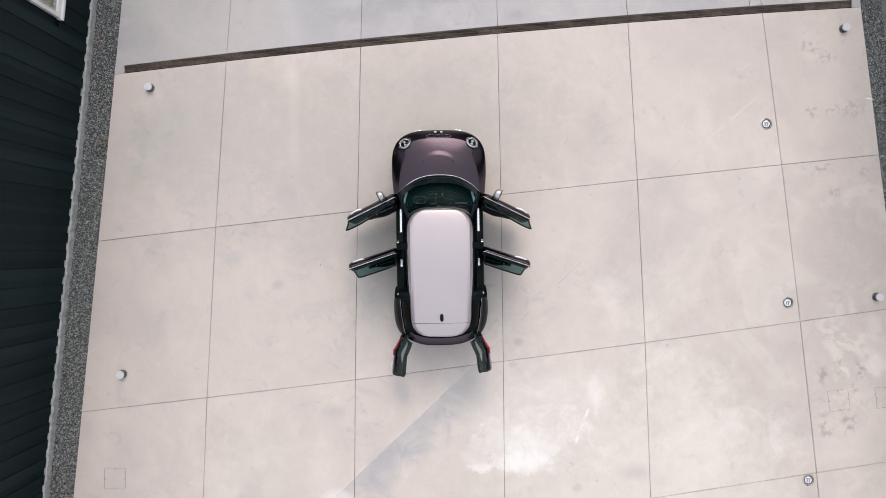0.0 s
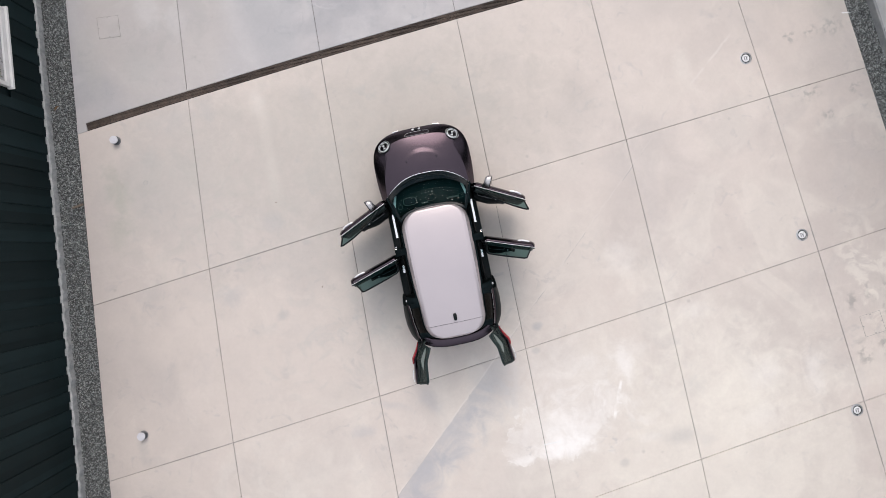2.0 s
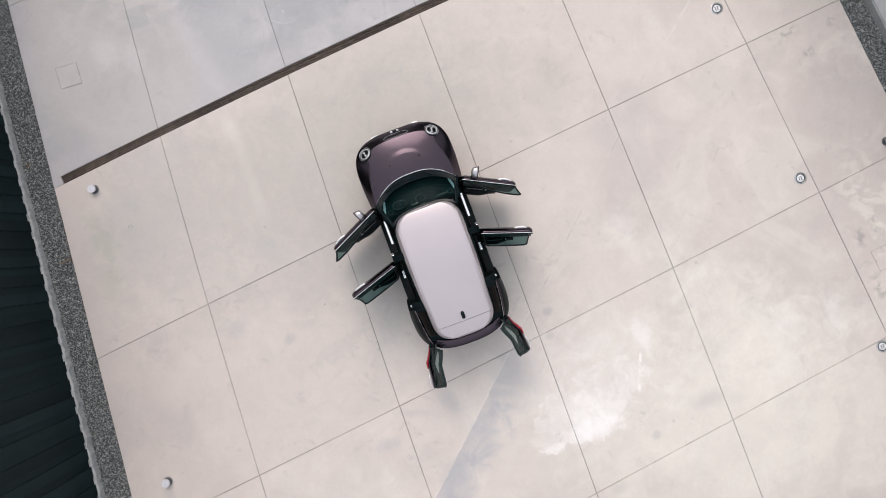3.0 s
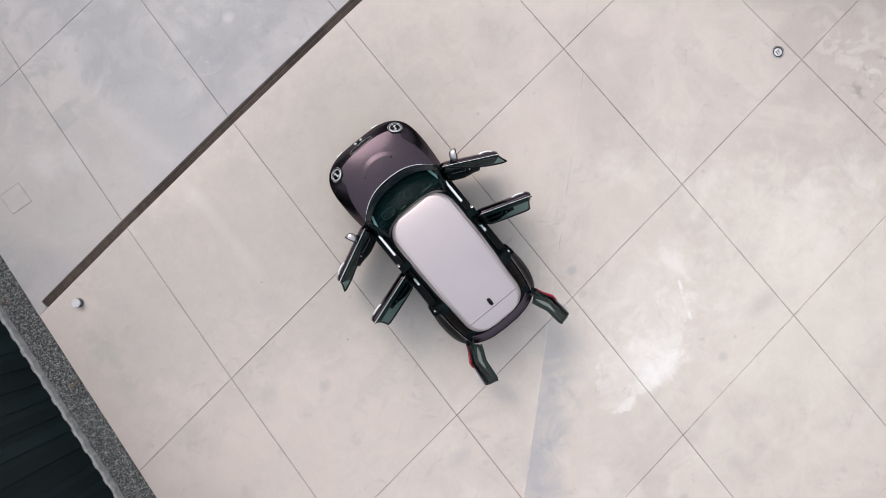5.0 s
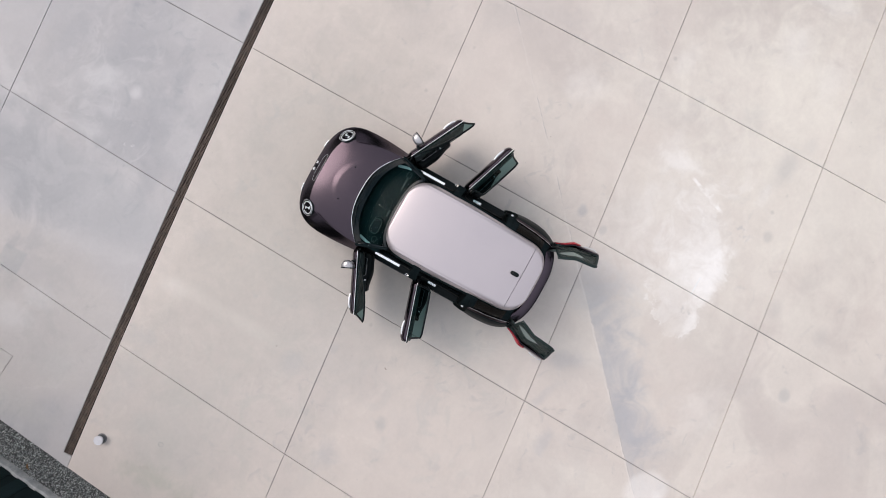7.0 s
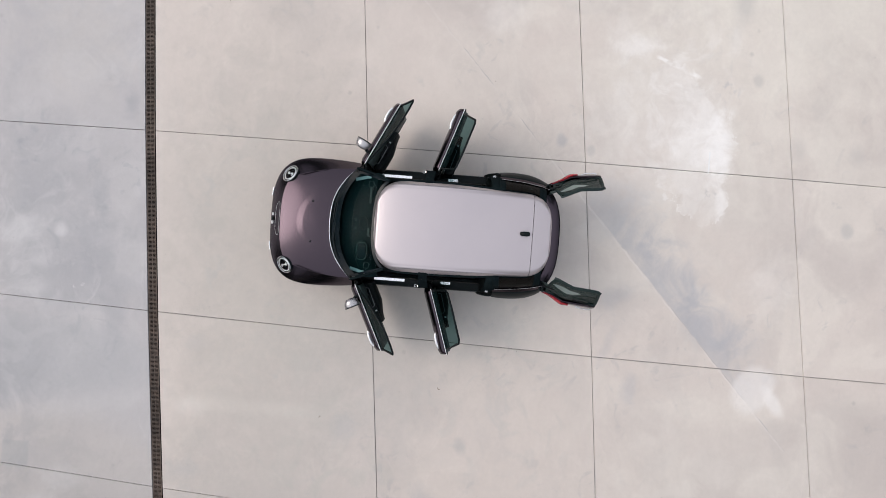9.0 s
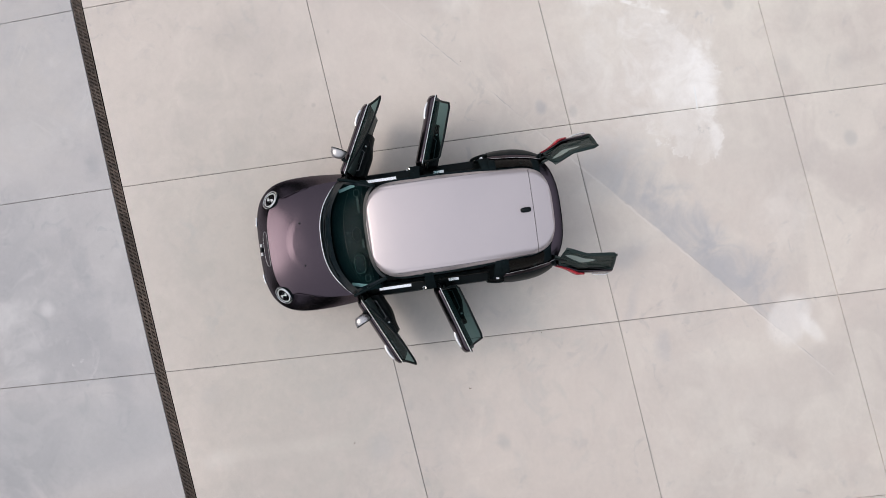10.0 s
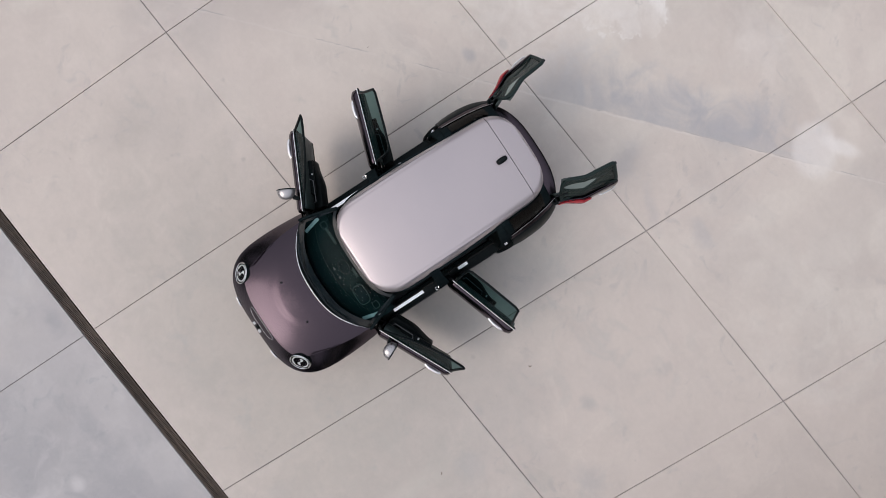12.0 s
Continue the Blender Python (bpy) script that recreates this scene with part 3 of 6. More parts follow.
M_PRIVACY = thin_glass("privacy_glass", (0.015, 0.04, 0.04), 0.2)
M_SCREEN = thin_glass("windscreen_glass", (0.50, 0.70, 0.69), 0.06)
M_CLEAR = thin_glass("clear_lens", (0.93, 0.95, 0.95), 0.3)
M_PANE = thin_glass("window_pane", (0.88, 0.9, 0.88), 1.0)
M_GROUND = surface("far_ground", (0.16, 0.155, 0.145), (0.24, 0.23, 0.21), 0.95, scale=0.3, fine=8, bump=0.3)


# ---- builders ----
def mesh_from(name, verts, faces, material, smooth=False):
    me = bpy.data.meshes.new(name)
    me.from_pydata([tuple(v) for v in verts], [], faces)
    bm = bmesh.new()
    bm.from_mesh(me)
    bmesh.ops.recalc_face_normals(bm, faces=bm.faces)
    bm.to_mesh(me)
    bm.free()
    me.materials.append(material)
    if smooth:
        for f in me.polygons:
            f.use_smooth = True
        me.set_sharp_from_angle(angle=radians(38))
    return me


def part(name, me, parent=None, label="", thick=0.0, offset=-1.0, bevel=0.0):
    ob = new(name, me)
    ob.parent = parent
    if label:
        tagged(ob, label)
    if thick:
        s = ob.modifiers.new("thickness", "SOLIDIFY")
        s.thickness, s.offset = thick, offset
        if name in ("roof", "roof_spoiler", "bonnet", "front_fender", "front_bumper", "rear_quarter"):
            e = ob.modifiers.new("crisp", "EDGE_SPLIT")
            e.split_angle = radians(40)
    if bevel:
        b = ob.modifiers.new("edge", "BEVEL")
        b.width, b.segments, b.limit_method, b.angle_limit = bevel, 2, "ANGLE", radians(35)
    return ob


def empty(name, x, y, z, label="", category="", group="", kind=""):
    ob = new(name)
    ob.matrix_world = pose(x, y, z)
    ob.empty_display_size = 0.1
    return tagged(ob, label, category, group, kind)


def grid(rows, closed=False):
    """Faces of a net of points: rows of equal length."""
    verts = [v for r in rows for v in r]
    w, faces = len(rows[0]), []
    for i in range(len(rows) - 1):
        for j in range(w - (0 if closed else 1)):
            k = (j + 1) % w
            faces.append((i * w + j, i * w + k, (i + 1) * w + k, (i + 1) * w + j))
    return verts, faces


def joined(*nets):
    verts, faces = [], []
    for v, f in nets:
        k = len(verts)
        verts += list(v)
        faces += [tuple(i + k for i in q) for q in f]
    return verts, faces


def box(x0, y0, z0, x1, y1, z1, m=None):
    v = [Vector((x, y, z)) for x in (x0, x1) for y in (y0, y1) for z in (z0, z1)]
    if m is not None:
        v = [m(*p) if callable(m) else m @ p for p in v]
    return v, [(0, 1, 3, 2), (4, 6, 7, 5), (0, 4, 5, 1), (2, 3, 7, 6), (0, 2, 6, 4), (1, 5, 7, 3)]


def tube(path, r, sides=8, closed=False, flat=1.0):
    path = [Vector(p) for p in path]
    rows = []
    for i, p in enumerate(path):
        a = path[i - 1] if (i or closed) else p
        b = path[(i + 1) % len(path)] if (i < len(path) - 1 or closed) else p
        t = (b - a).normalized()
        side = t.cross(Vector((0, 0, 1)))
        side = side.normalized() if side.length > 1e-4 else Vector((1, 0, 0))
        up = side.cross(t)
        rows.append([p + r * (math.cos(q) * side + flat * math.sin(q) * up) for q in (2 * math.pi * k / sides for k in range(sides))])
    if closed:
        rows.append(rows[0])
    v, f = grid(rows, True)
    if not closed:
        n = len(v)
        f = f + [tuple(range(sides)), tuple(range(n - sides, n))]
    return v, f


def lathe(profile, sides=32, m=None):
    """A turned body: profile of (radius, height)."""
    rows = [[Vector((r * math.cos(q), r * math.sin(q), z)) for q in (2 * math.pi * k / sides for k in range(sides))] for r, z in profile]
    v, f = grid(rows, True)
    f = f + [tuple(range(sides)), tuple(range(len(v) - sides, len(v)))]
    return ([m @ p for p in v] if m is not None else v), f


def lerp(a, b, t):
    return a + (b - a) * t


def table(x, pts):
    """A smooth curve through the points."""
    x = min(max(x, pts[0][0]), pts[-1][0])
    n = len(pts)
    k = next(i for i in range(n - 1) if x <= pts[i + 1][0])
    slope = lambda i: (pts[min(i + 1, n - 1)][1] - pts[max(i - 1, 0)][1]) / (pts[min(i + 1, n - 1)][0] - pts[max(i - 1, 0)][0])
    (x0, y0), (x1, y1) = pts[k], pts[k + 1]
    h = x1 - x0
    t = (x - x0) / h
    return y0 * (2 * t ** 3 - 3 * t * t + 1) + slope(k) * h * (t ** 3 - 2 * t * t + t) + y1 * (3 * t * t - 2 * t ** 3) + slope(k + 1) * h * (t ** 3 - t * t)


def smooth01(t):
    t = min(max(t, 0.0), 1.0)
    return t * t * (3 - 2 * t)


# ---- the yard ----
def left_edge(y):
    return -7.205 + 0.1095 * y


def right_edge(y):
    return 9.555 - 0.1035 * y


def wall_line(y):
    return -7.735 + 0.109 * y


def build_ground():
    s = 2200.0
    ob = part("ground", mesh_from("ground", [(-s, -s, -0.12), (s, -s, -0.12), (s, s, -0.12), (-s, s, -0.12)], [(0, 1, 2, 3)], M_GROUND))
    tagged(ob, "grey-brown bare ground round the yard", "ground", kind="structure")
    bed = []
    for y_end, side in ((-13.5, -1), (16.0, 1)):
        xs = [lerp(left_edge(3.7), right_edge(5.0), i / 24) for i in range(25)]
        far = [Vector((lerp(left_edge(y_end), right_edge(y_end), i / 24), y_end, -0.016)) for i in range(25)]
        bed.append(grid([far, [Vector((x, drain_y(x) + side * 0.076, -0.016)) for x in xs]]))
    v, f = joined(*bed)
    ob = part("joint_bed", mesh_from("joint_bed", v, f, M_JOINT))
    tagged(ob, "dark filler in the joints under the concrete slabs", "paving bed", kind="structure")


def stones(name, inner, outer, y0, y1, count, seed):
    """A bed of crushed stone between two lines, each stone a rough lump."""
    rng = np.random.default_rng(seed)
    base = np.array([(0, 0, 1), (0.9, 0, 0.1), (0.1, 0.95, 0), (-0.9, 0.1, 0.05), (0, -0.9, 0.1), (0.1, 0, -0.8)])
    tri = np.array([(0, 1, 2), (0, 2, 3), (0, 3, 4), (0, 4, 1), (5, 2, 1), (5, 3, 2), (5, 4, 3), (5, 1, 4)])
    y = rng.uniform(y0, y1, count)
    k = rng.uniform(0.02, 0.98, count)
    x = np.array([lerp(inner(b), outer(b), a) for a, b in zip(k, y)])
    size = rng.uniform(0.005, 0.0135, count)
    z = rng.uniform(-0.03, 0.004, count)
    turn = rng.uniform(0, 2 * np.pi, count)
    pts = base[None] * (1 + rng.uniform(-0.35, 0.35, (count, 6, 3))) * size[:, None, None]
    tilt = rng.uniform(-0.7, 0.7, count)
    px, pz = pts[..., 0] * np.cos(tilt)[:, None] - pts[..., 2] * np.sin(tilt)[:, None], pts[..., 0] * np.sin(tilt)[:, None] + pts[..., 2] * np.cos(tilt)[:, None]
    qx = px * np.cos(turn)[:, None] - pts[..., 1] * np.sin(turn)[:, None] + x[:, None]
    qy = px * np.sin(turn)[:, None] + pts[..., 1] * np.cos(turn)[:, None] + y[:, None]
    verts = np.stack([qx, qy, pz * 0.8 + z[:, None]], -1).reshape(-1, 3)
    faces = (tri[None] + 6 * np.arange(count)[:, None, None]).reshape(-1, 3)
    me = bpy.data.meshes.new(name)
    me.from_pydata(verts.tolist(), [], faces.tolist())
    me.materials.append(M_STONE)
    ob = new(name, me)
    return tagged(ob, "strip of loose grey crushed stone beside the concrete", "gravel", kind="stuff")


def build_gravel():
    for name, a, b, y0, y1 in (("gravel_bed_west", left_edge, wall_line, -13.5, 16.0), ("gravel_bed_east", right_edge, lambda y: right_edge(y) + 0.48, -13.5, 16.0)):
        v, f = grid([[Vector((x(y), y, -0.03)) for x in (a, b)] for y in (y0, 0.0, y1)])
        tagged(part(name, mesh_from(name, v, f, M_GRAVEL_BED)), "dark bed under the loose gravel", "gravel bed", kind="structure")
    stones("gravel", left_edge, lambda y: wall_line(y) + 0.005, -8.0, 9.0, 47000, 3)
    stones("gravel", right_edge, lambda y: right_edge(y) + 0.465, -6.0, 9.0, 38000, 4)


def build_walls():
    # plinth below the boards: rough cast edge that wanders a little
    ys = [-13.5 + 0.09 * i for i in range(329)]
    rng = random.Random(5)
    rows = []
    for y in ys:
        e = wall_line(y) + 0.016 * math.sin(2 * math.pi * y / 0.358) ** 3 + rng.uniform(-0.014, 0.010)
        rows.append([Vector((e - 0.5, y, -0.1)), Vector((e - 0.5, y, 0.09)), Vector((e - 0.012, y, 0.09)), Vector((e, y, 0.075)), Vector((e + 0.004, y, -0.1))])
    v, f = grid(rows)
    tagged(part("plinth", mesh_from("plinth", v, f, M_PLINTH)), "rough pale concrete plinth under dark wall boards", "plinth", kind="structure")
    # wall body behind the boards
    v, f = grid([[Vector((wall_line(y) - 0.110 - d, y, z)) for d, z in ((0, 0.09), (0, 3.3), (0.35, 3.3), (0.35, 0.09), (0, 0.09))] for y in (-13.5, 16.0)])
    wall = part("wall_west", mesh_from("wall_west", v, f, M_BOARD))
    tagged(wall, "black vertical timber boarding of a low building", "wall", kind="structure")
    # east: low kerb, a white rendered base, unseen dark boarding added above to darken reflections
    v, f = grid([[Vector((right_edge(y) + d, y, z)) for d, z in ((0.47, -0.1), (0.47, 0.088), (0.478, 0.095), (0.515, 0.095), (0.515, -0.1))] for y in (-13.5, 0, 16.0)])
    tagged(part("kerb", mesh_from("kerb", v, f, M_KERB)), "grey concrete kerb beside the gravel", "kerb", kind="structure")
    v, f = grid([[Vector((right_edge(y) + d, y, z)) for d, z in ((0.520, -0.1), (0.520, 1.1), (0.95, 1.1), (0.95, -0.1))] for y in (-13.5, 0, 16.0)])
    tagged(part("wall_east", mesh_from("wall_east", v, f, M_RENDER)), "white rendered wall base behind a grey kerb", "wall", kind="structure")
    v, f = grid([[Vector((right_edge(y) + d, y, z)) for d, z in ((0.67, 1.104), (0.67, 3.2), (0.95, 3.2), (0.95, 1.104), (0.67, 1.104))] for y in (-13.5, 0, 16.0)])
    tagged(part("wall_east_upper", mesh_from("wall_east_upper", v, f, M_BOARD)), "unseen dark upper wall added to darken reflections", "wall", kind="structure")
    # unseen plain dark walls, added at both ends to darken reflections of the horizon
    for name, y in (("wall_north", 16.05), ("wall_south", -13.55)):
        d = 0.35 if y > 0 else -0.35
        x0, x1 = wall_line(y) - 0.5, right_edge(y) + 1.0
        v, f = box(x0, min(y, y + d), -0.1, x1, max(y, y + d), 3.3)
        tagged(part(name, mesh_from(name, v, f, M_BOARD)), "unseen plain dark wall added to darken the horizon in reflections", "wall", kind="structure")
    return wall


def build_window(y0, width, z0, height):
    """White-framed window in the boarded wall: casing, sash, pane, sill and blind."""
    turn = Matrix.Translation((wall_line(y0) - 0.065, y0, z0)) @ Matrix.Rotation(-math.atan(0.109), 4, "Z")
    win = empty("window_1", 0, 0, 0, "white-framed window with a yellow blind in black boarding", "window", kind="structure")
    b = lambda *a: box(*a, turn)
    part("window_frame", mesh_from("window_frame", *joined(b(-0.02, 0, 0, 0.075, 0.075, height), b(-0.02, width - 0.075, 0, 0.075, width, height), b(-0.02, 0.075, height - 0.075, 0.075, width - 0.075, height), b(-0.02, 0.075, 0, 0.075, width - 0.075, 0.07)), M_WHITE), win, bevel=0.006)
    part("sash", mesh_from("sash", *joined(b(-0.015, 0.08, 0.075, 0.04, 0.135, height - 0.08), b(-0.015, width - 0.135, 0.075, 0.04, width - 0.08, height - 0.08), b(-0.015, 0.135, 0.075, 0.04, width - 0.135, 0.13), b(-0.015, 0.135, height - 0.135, 0.04, width - 0.135, height - 0.08)), M_STEEL), win, "grey metal sash")
    part("pane", mesh_from("pane", *b(0.012, 0.135, 0.13, 0.018, width - 0.135, height - 0.135), M_PANE), win)
    part("window_sill", mesh_from("window_sill", *b(0.0, -0.03, -0.04, 0.12, width + 0.03, -0.003), M_WHITE), win, bevel=0.006)
    part("blind", mesh_from("blind", *b(-0.012, 0.135, 0.13, -0.006, width - 0.135, height - 0.135), M_BLIND), win, "pale yellow closed blind")


def build_drain():
    drain = empty("drain_channel", 1.1, 4.34, 0, "long linear yard drain with rusty iron slotted gratings", "drain")
    x0, x1, count = -6.6, 8.86, 31
    inv = Matrix.Translation((-1.1, -4.34, 0))
    spots = [Vector((x, drain_y(x), 0)) for x in (lerp(x0, x1, i / count) for i in range(count + 1))]
    step = (spots[1] - spots[0]).length
    # trough with its two walls, following the line of the gratings
    side = [Vector((-(b - a).normalized().y, (b - a).normalized().x, 0)) for a, b in zip(spots, spots[1:])]
    side.append(side[-1])
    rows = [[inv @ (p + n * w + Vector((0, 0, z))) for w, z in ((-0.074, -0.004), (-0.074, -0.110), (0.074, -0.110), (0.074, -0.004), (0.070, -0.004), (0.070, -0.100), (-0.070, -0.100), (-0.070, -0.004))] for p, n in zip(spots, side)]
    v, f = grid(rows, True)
    part("channel", mesh_from("channel", v, f + [tuple(range(8)), tuple(range(len(v) - 8, len(v)))], M_VOID), drain, "drain trough with its shade put into a near-black colour")
    # one grating: two rims, a middle rib and a row of cross bars
    nets = [box(0.003, -0.069, -0.024, step - 0.003, -0.058, -0.003), box(0.003, 0.058, -0.024, step - 0.003, 0.069, -0.003), box(0.004, -0.004, -0.020, step - 0.004, 0.004, -0.006)]
    bars = 23
    for i in range(bars + 1):
        x = 0.006 + (step - 0.021) * i / bars
        nets.append(box(x, -0.058, -0.022, x + 0.009, 0.058, -0.004))
    me = mesh_from("grating", *joined(*nets), M_IRON)
    rng = random.Random(8)
    for a, b in zip(spots, spots[1:]):
        g = part("grating", me, drain)
        turn = math.degrees(math.atan2(b.y - a.y, b.x - a.x))
        g.matrix_basis = inv @ Matrix.Translation(a) @ pose(0, rng.uniform(-0.001, 0.001), rng.uniform(-0.002, 0.0015), 0, 0, turn)


def bollard_light(x, y):
    """Low round yard light: base ring, dark louvre neck and flat grey cap."""
    b = empty("bollard_light", x, y, 0, "low round grey bollard light standing on concrete", "light", "bollard lights along the yard edge")
    # base coloured dark grey to stand in for the shadow ring at its foot
    part("base_ring", mesh_from("base_ring", *lathe([(0.088, 0.000), (0.091, 0.003), (0.091, 0.006), (0.085, 0.009), (0.063, 0.010)]), M_NECK, True), b)
    part("neck", mesh_from("neck", *lathe([(0.072, 0.009), (0.072, 0.028), (0.076, 0.031), (0.072, 0.034), (0.072, 0.047), (0.076, 0.050), (0.072, 0.053), (0.070, 0.059)]), M_NECK_DARK, True), b, "dark grey ribbed neck")
    part("lens", mesh_from("lens", *lathe([(0.070, 0.058), (0.072, 0.061), (0.072, 0.069), (0.070, 0.071)]), M_LENS_WHITE, True), b, "frosted light ring")
    part("cap", mesh_from("cap", *lathe([(0.070, 0.071), (0.079, 0.073), (0.082, 0.077), (0.082, 0.087), (0.078, 0.093), (0.054, 0.094), (0.000, 0.095)]), M_CAP, True), b, "flat pale grey cap")
    return b


def ground_lamp(x, y):
    """Round light set flush in the concrete: steel rim, frosted lens, reflector box."""
    g = empty("ground_lamp", x, y, 0, "round recessed ground light with steel rim in concrete", "light", "recessed ground lights")
    part("rim", mesh_from("rim", *lathe([(0.094, -0.02), (0.094, 0.004), (0.098, 0.007), (0.118, 0.006), (0.124, 0.003), (0.124, -0.02)], 40), M_STEEL, True), g)
    part("gasket", mesh_from("gasket", *lathe([(0.077, -0.02), (0.077, 0.0025), (0.0935, 0.0025), (0.0935, -0.02)], 40), M_PLASTIC, True), g)
    part("lens", mesh_from("lens", *lathe([(0.0765, -0.015), (0.0765, 0.003), (0.072, 0.005), (0.0, 0.006)], 40), M_LENS_WHITE, True), g, "bright frosted lens")
    for x0, y0, x1, y1 in ((-0.036, -0.040, -0.018, 0.018), (0.006, -0.046, 0.024, 0.018), (-0.048, 0.026, 0.044, 0.036)):
        part("lamp_bar", mesh_from("lamp_bar", *box(x0, y0, 0.0055, x1, y1, 0.0085), M_NECK), g, "grey lamp holder bar behind the lens")
    return g


def inspection_cover(x, y, turn):
    """Square cover filled with concrete, in a thin steel frame with lifting slots."""
    c = empty("inspection_cover", x, y, 0, "square concrete-filled inspection cover with thin steel frame", "manhole cover", "inspection covers")
    c.matrix_world = pose(x, y, 0, 0, 0, turn)
    h, t = 0.222, 0.006
    part("frame", mesh_from("frame", *joined(box(-h, -h, -0.01, h, -h + t, 0.003), box(-h, h - t, -0.01, h, h, 0.003), box(-h, -h + t, -0.01, -h + t, h - t, 0.003), box(h - t, -h + t, -0.01, h, h - t, 0.003)), M_COVER), c)
    part("infill", mesh_from("infill", *box(-h + t + 0.004, -h + t + 0.004, -0.01, h - t - 0.004, h - t - 0.004, 0.004), concrete_at(x, y)), c)
    for a in range(4):
        m = Matrix.Rotation(a * math.pi / 2, 4, "Z")
        part("lifting_slot", mesh_from("lifting_slot", *box(-0.014, h - 0.034, 0.002, 0.014, h - 0.012, 0.0055, m), M_COVER), c)
    return c


def painted_tick(x0, y0, x1, y1, width):
    d = Vector((x1 - x0, y1 - y0, 0))
    m = Matrix.Translation((x0, y0, 0)) @ Matrix.Rotation(math.atan2(d.y, d.x), 4, "Z")
    ob = part("painted_mark", mesh_from("painted_mark", *box(0, -width / 2, -0.002, d.length, width / 2, 0.004, m), M_PAPER))
    return tagged(ob, "short white painted setting-out mark on concrete", "mark", "setting-out marks")


def dry_leaf(x, y, turn, size, material=None):
    """Curled dry scrap: a bent, pointed blade."""
    rows = []
    m = pose(x, y, 0.004, 0, 0, turn)
    for i in range(7):
        t = i / 6
        w = size * 0.16 * math.sin(math.pi * (0.08 + 0.84 * t))
        p = Vector((size * (t - 0.5), size * 0.35 * math.sin(math.pi * t), 0.0))
        rows.append([m @ (p + Vector((0, -w, 0.25 * size * abs(t - 0.5)))), m @ (p + Vector((0, 0, 0.12 * size * abs(t - 0.5)))), m @ (p + Vector((0, w, 0.3 * size * abs(t - 0.5))))])
    ob = part("dry_leaf", mesh_from("dry_leaf", *grid(rows), material or M_TWIG, True), None, thick=0.002)
    return tagged(ob, "small curled dry leaf scrap lying on the yard", "leaf", "dry leaf scraps")


build_ground()
build_gravel()
WALL_WEST = build_walls()
build_window(4.34, 1.5, 0.78, 1.7)
build_drain()
for bx, by in ((-6.06, 3.265), (-6.712, -2.751), (8.66, 4.33), (9.26, -1.39)):
    bollard_light(bx, by)
for lx, ly in ((6.98, 2.325), (7.366, -1.484), (7.733, -5.25)):
    ground_lamp(lx, ly)
for cx, cy, ct in ((-6.91, -4.945, -1.5), (8.42, -3.575, 6), (9.43, -3.52, 6), (-5.755, 5.59, -4)):
    inspection_cover(cx, cy, ct)
survey = empty("survey_marker", -5.648, 2.30, 0, "small round metal survey marker set in concrete", "marker")
part("ring", mesh_from("ring", *lathe([(0.040, -0.01), (0.040, 0.002), (0.044, 0.003), (0.046, 0.002), (0.046, -0.01)], 24), M_KERB, True), survey)
part("plug", mesh_from("plug", *lathe([(0.0355, -0.01), (0.0355, 0.0015), (0.0, 0.002)], 24), concrete_at(-5.648, 2.30), True), survey)
painted_tick(1.262, -4.625, 1.614, -4.625, 0.022)
painted_tick(9.13, 2.845, 9.30, 2.815, 0.022)
for vx, vy, vt, vs in ((-2.52, -0.53, 60, 0.07), (-3.11, 1.37, 150, 0.06), (-1.83, -1.75, 20, 0.03), (2.5, -1.08, 80, 0.035), (5.36, -0.2, 10, 0.03), (3.46, 3.26, 35, 0.03)):
    dry_leaf(vx, vy, vt, vs * 0.75)
dry_leaf(-7.11, 4.15, 40, 0.12, M_AMBER_TWIG)
twig = part("wood_offcut", mesh_from("wood_offcut", *box(-0.11, -0.022, -0.012, 0.11, 0.022, 0.022, pose(-7.09, 2.105, 0.012, 3, 2, 8)), M_TWIG), bevel=0.004)
tagged(twig, "small weathered wood offcut lying on grey gravel", "wood scrap")


# ---- the car: compact estate, nose towards +y, all six doors open ----
CAR = empty("car", 0, 0, 0, "dark plum estate car, silver roof, all six doors open", "car")


def sup(a, b, n, th):
    c, s = max(math.cos(th), 0.0), max(math.sin(th), 0.0)
    return a * c ** (2 / n), b * s ** (2 / n)


def resample(pts, count):
    pts = [Vector(p) for p in pts]
    d = [0.0]
    for p, q in zip(pts, pts[1:]):
        d.append(d[-1] + (q - p).length)
    out = []
    for i in range(count):
        t = d[-1] * i / (count - 1)
        k = max(j for j in range(len(d)) if d[j] <= t + 1e-9)
        k = min(k, len(pts) - 2)
        out.append(pts[k].lerp(pts[k + 1], (t - d[k]) / max(d[k + 1] - d[k], 1e-9)))
    return out


def fall(t, p):
    return p * t + (1 - p) * t ** 5


def hood_z(x, y):
    z = table(y, [(0.8, 0.992), (1.0, 0.991), (1.17, 0.988), (1.4, 0.978), (1.6, 0.961), (1.78, 0.934), (1.9, 0.905), (2.0, 0.868)])
    z -= 0.075 * (abs(x) / 0.72) ** 2.4
    # raised centre that ends in a rounded lip
    z += 0.0135 * (1 - smooth01((y - 1.54 + 1.3 * x * x) / 0.10)) * math.exp(-(x / 0.25) ** 2) * smooth01((y - 0.9) / 0.5)
    return z


def cowl(xi):
    return Vector((0.762 * xi, 1.169 - 0.31 * abs(xi) ** 2.6, 0))


def hood_front(xi):
    return Vector((0.64 * xi, 1.58 + 0.302 * max(1 - abs(xi) ** 3, 0) ** (1 / 3), 0))


def hood_point(xi, v):
    p = cowl(xi).lerp(hood_front(xi), v)
    p.x += 0.038 * math.sin(math.pi * v) * xi
    p.z = hood_z(p.x, p.y)
    return p


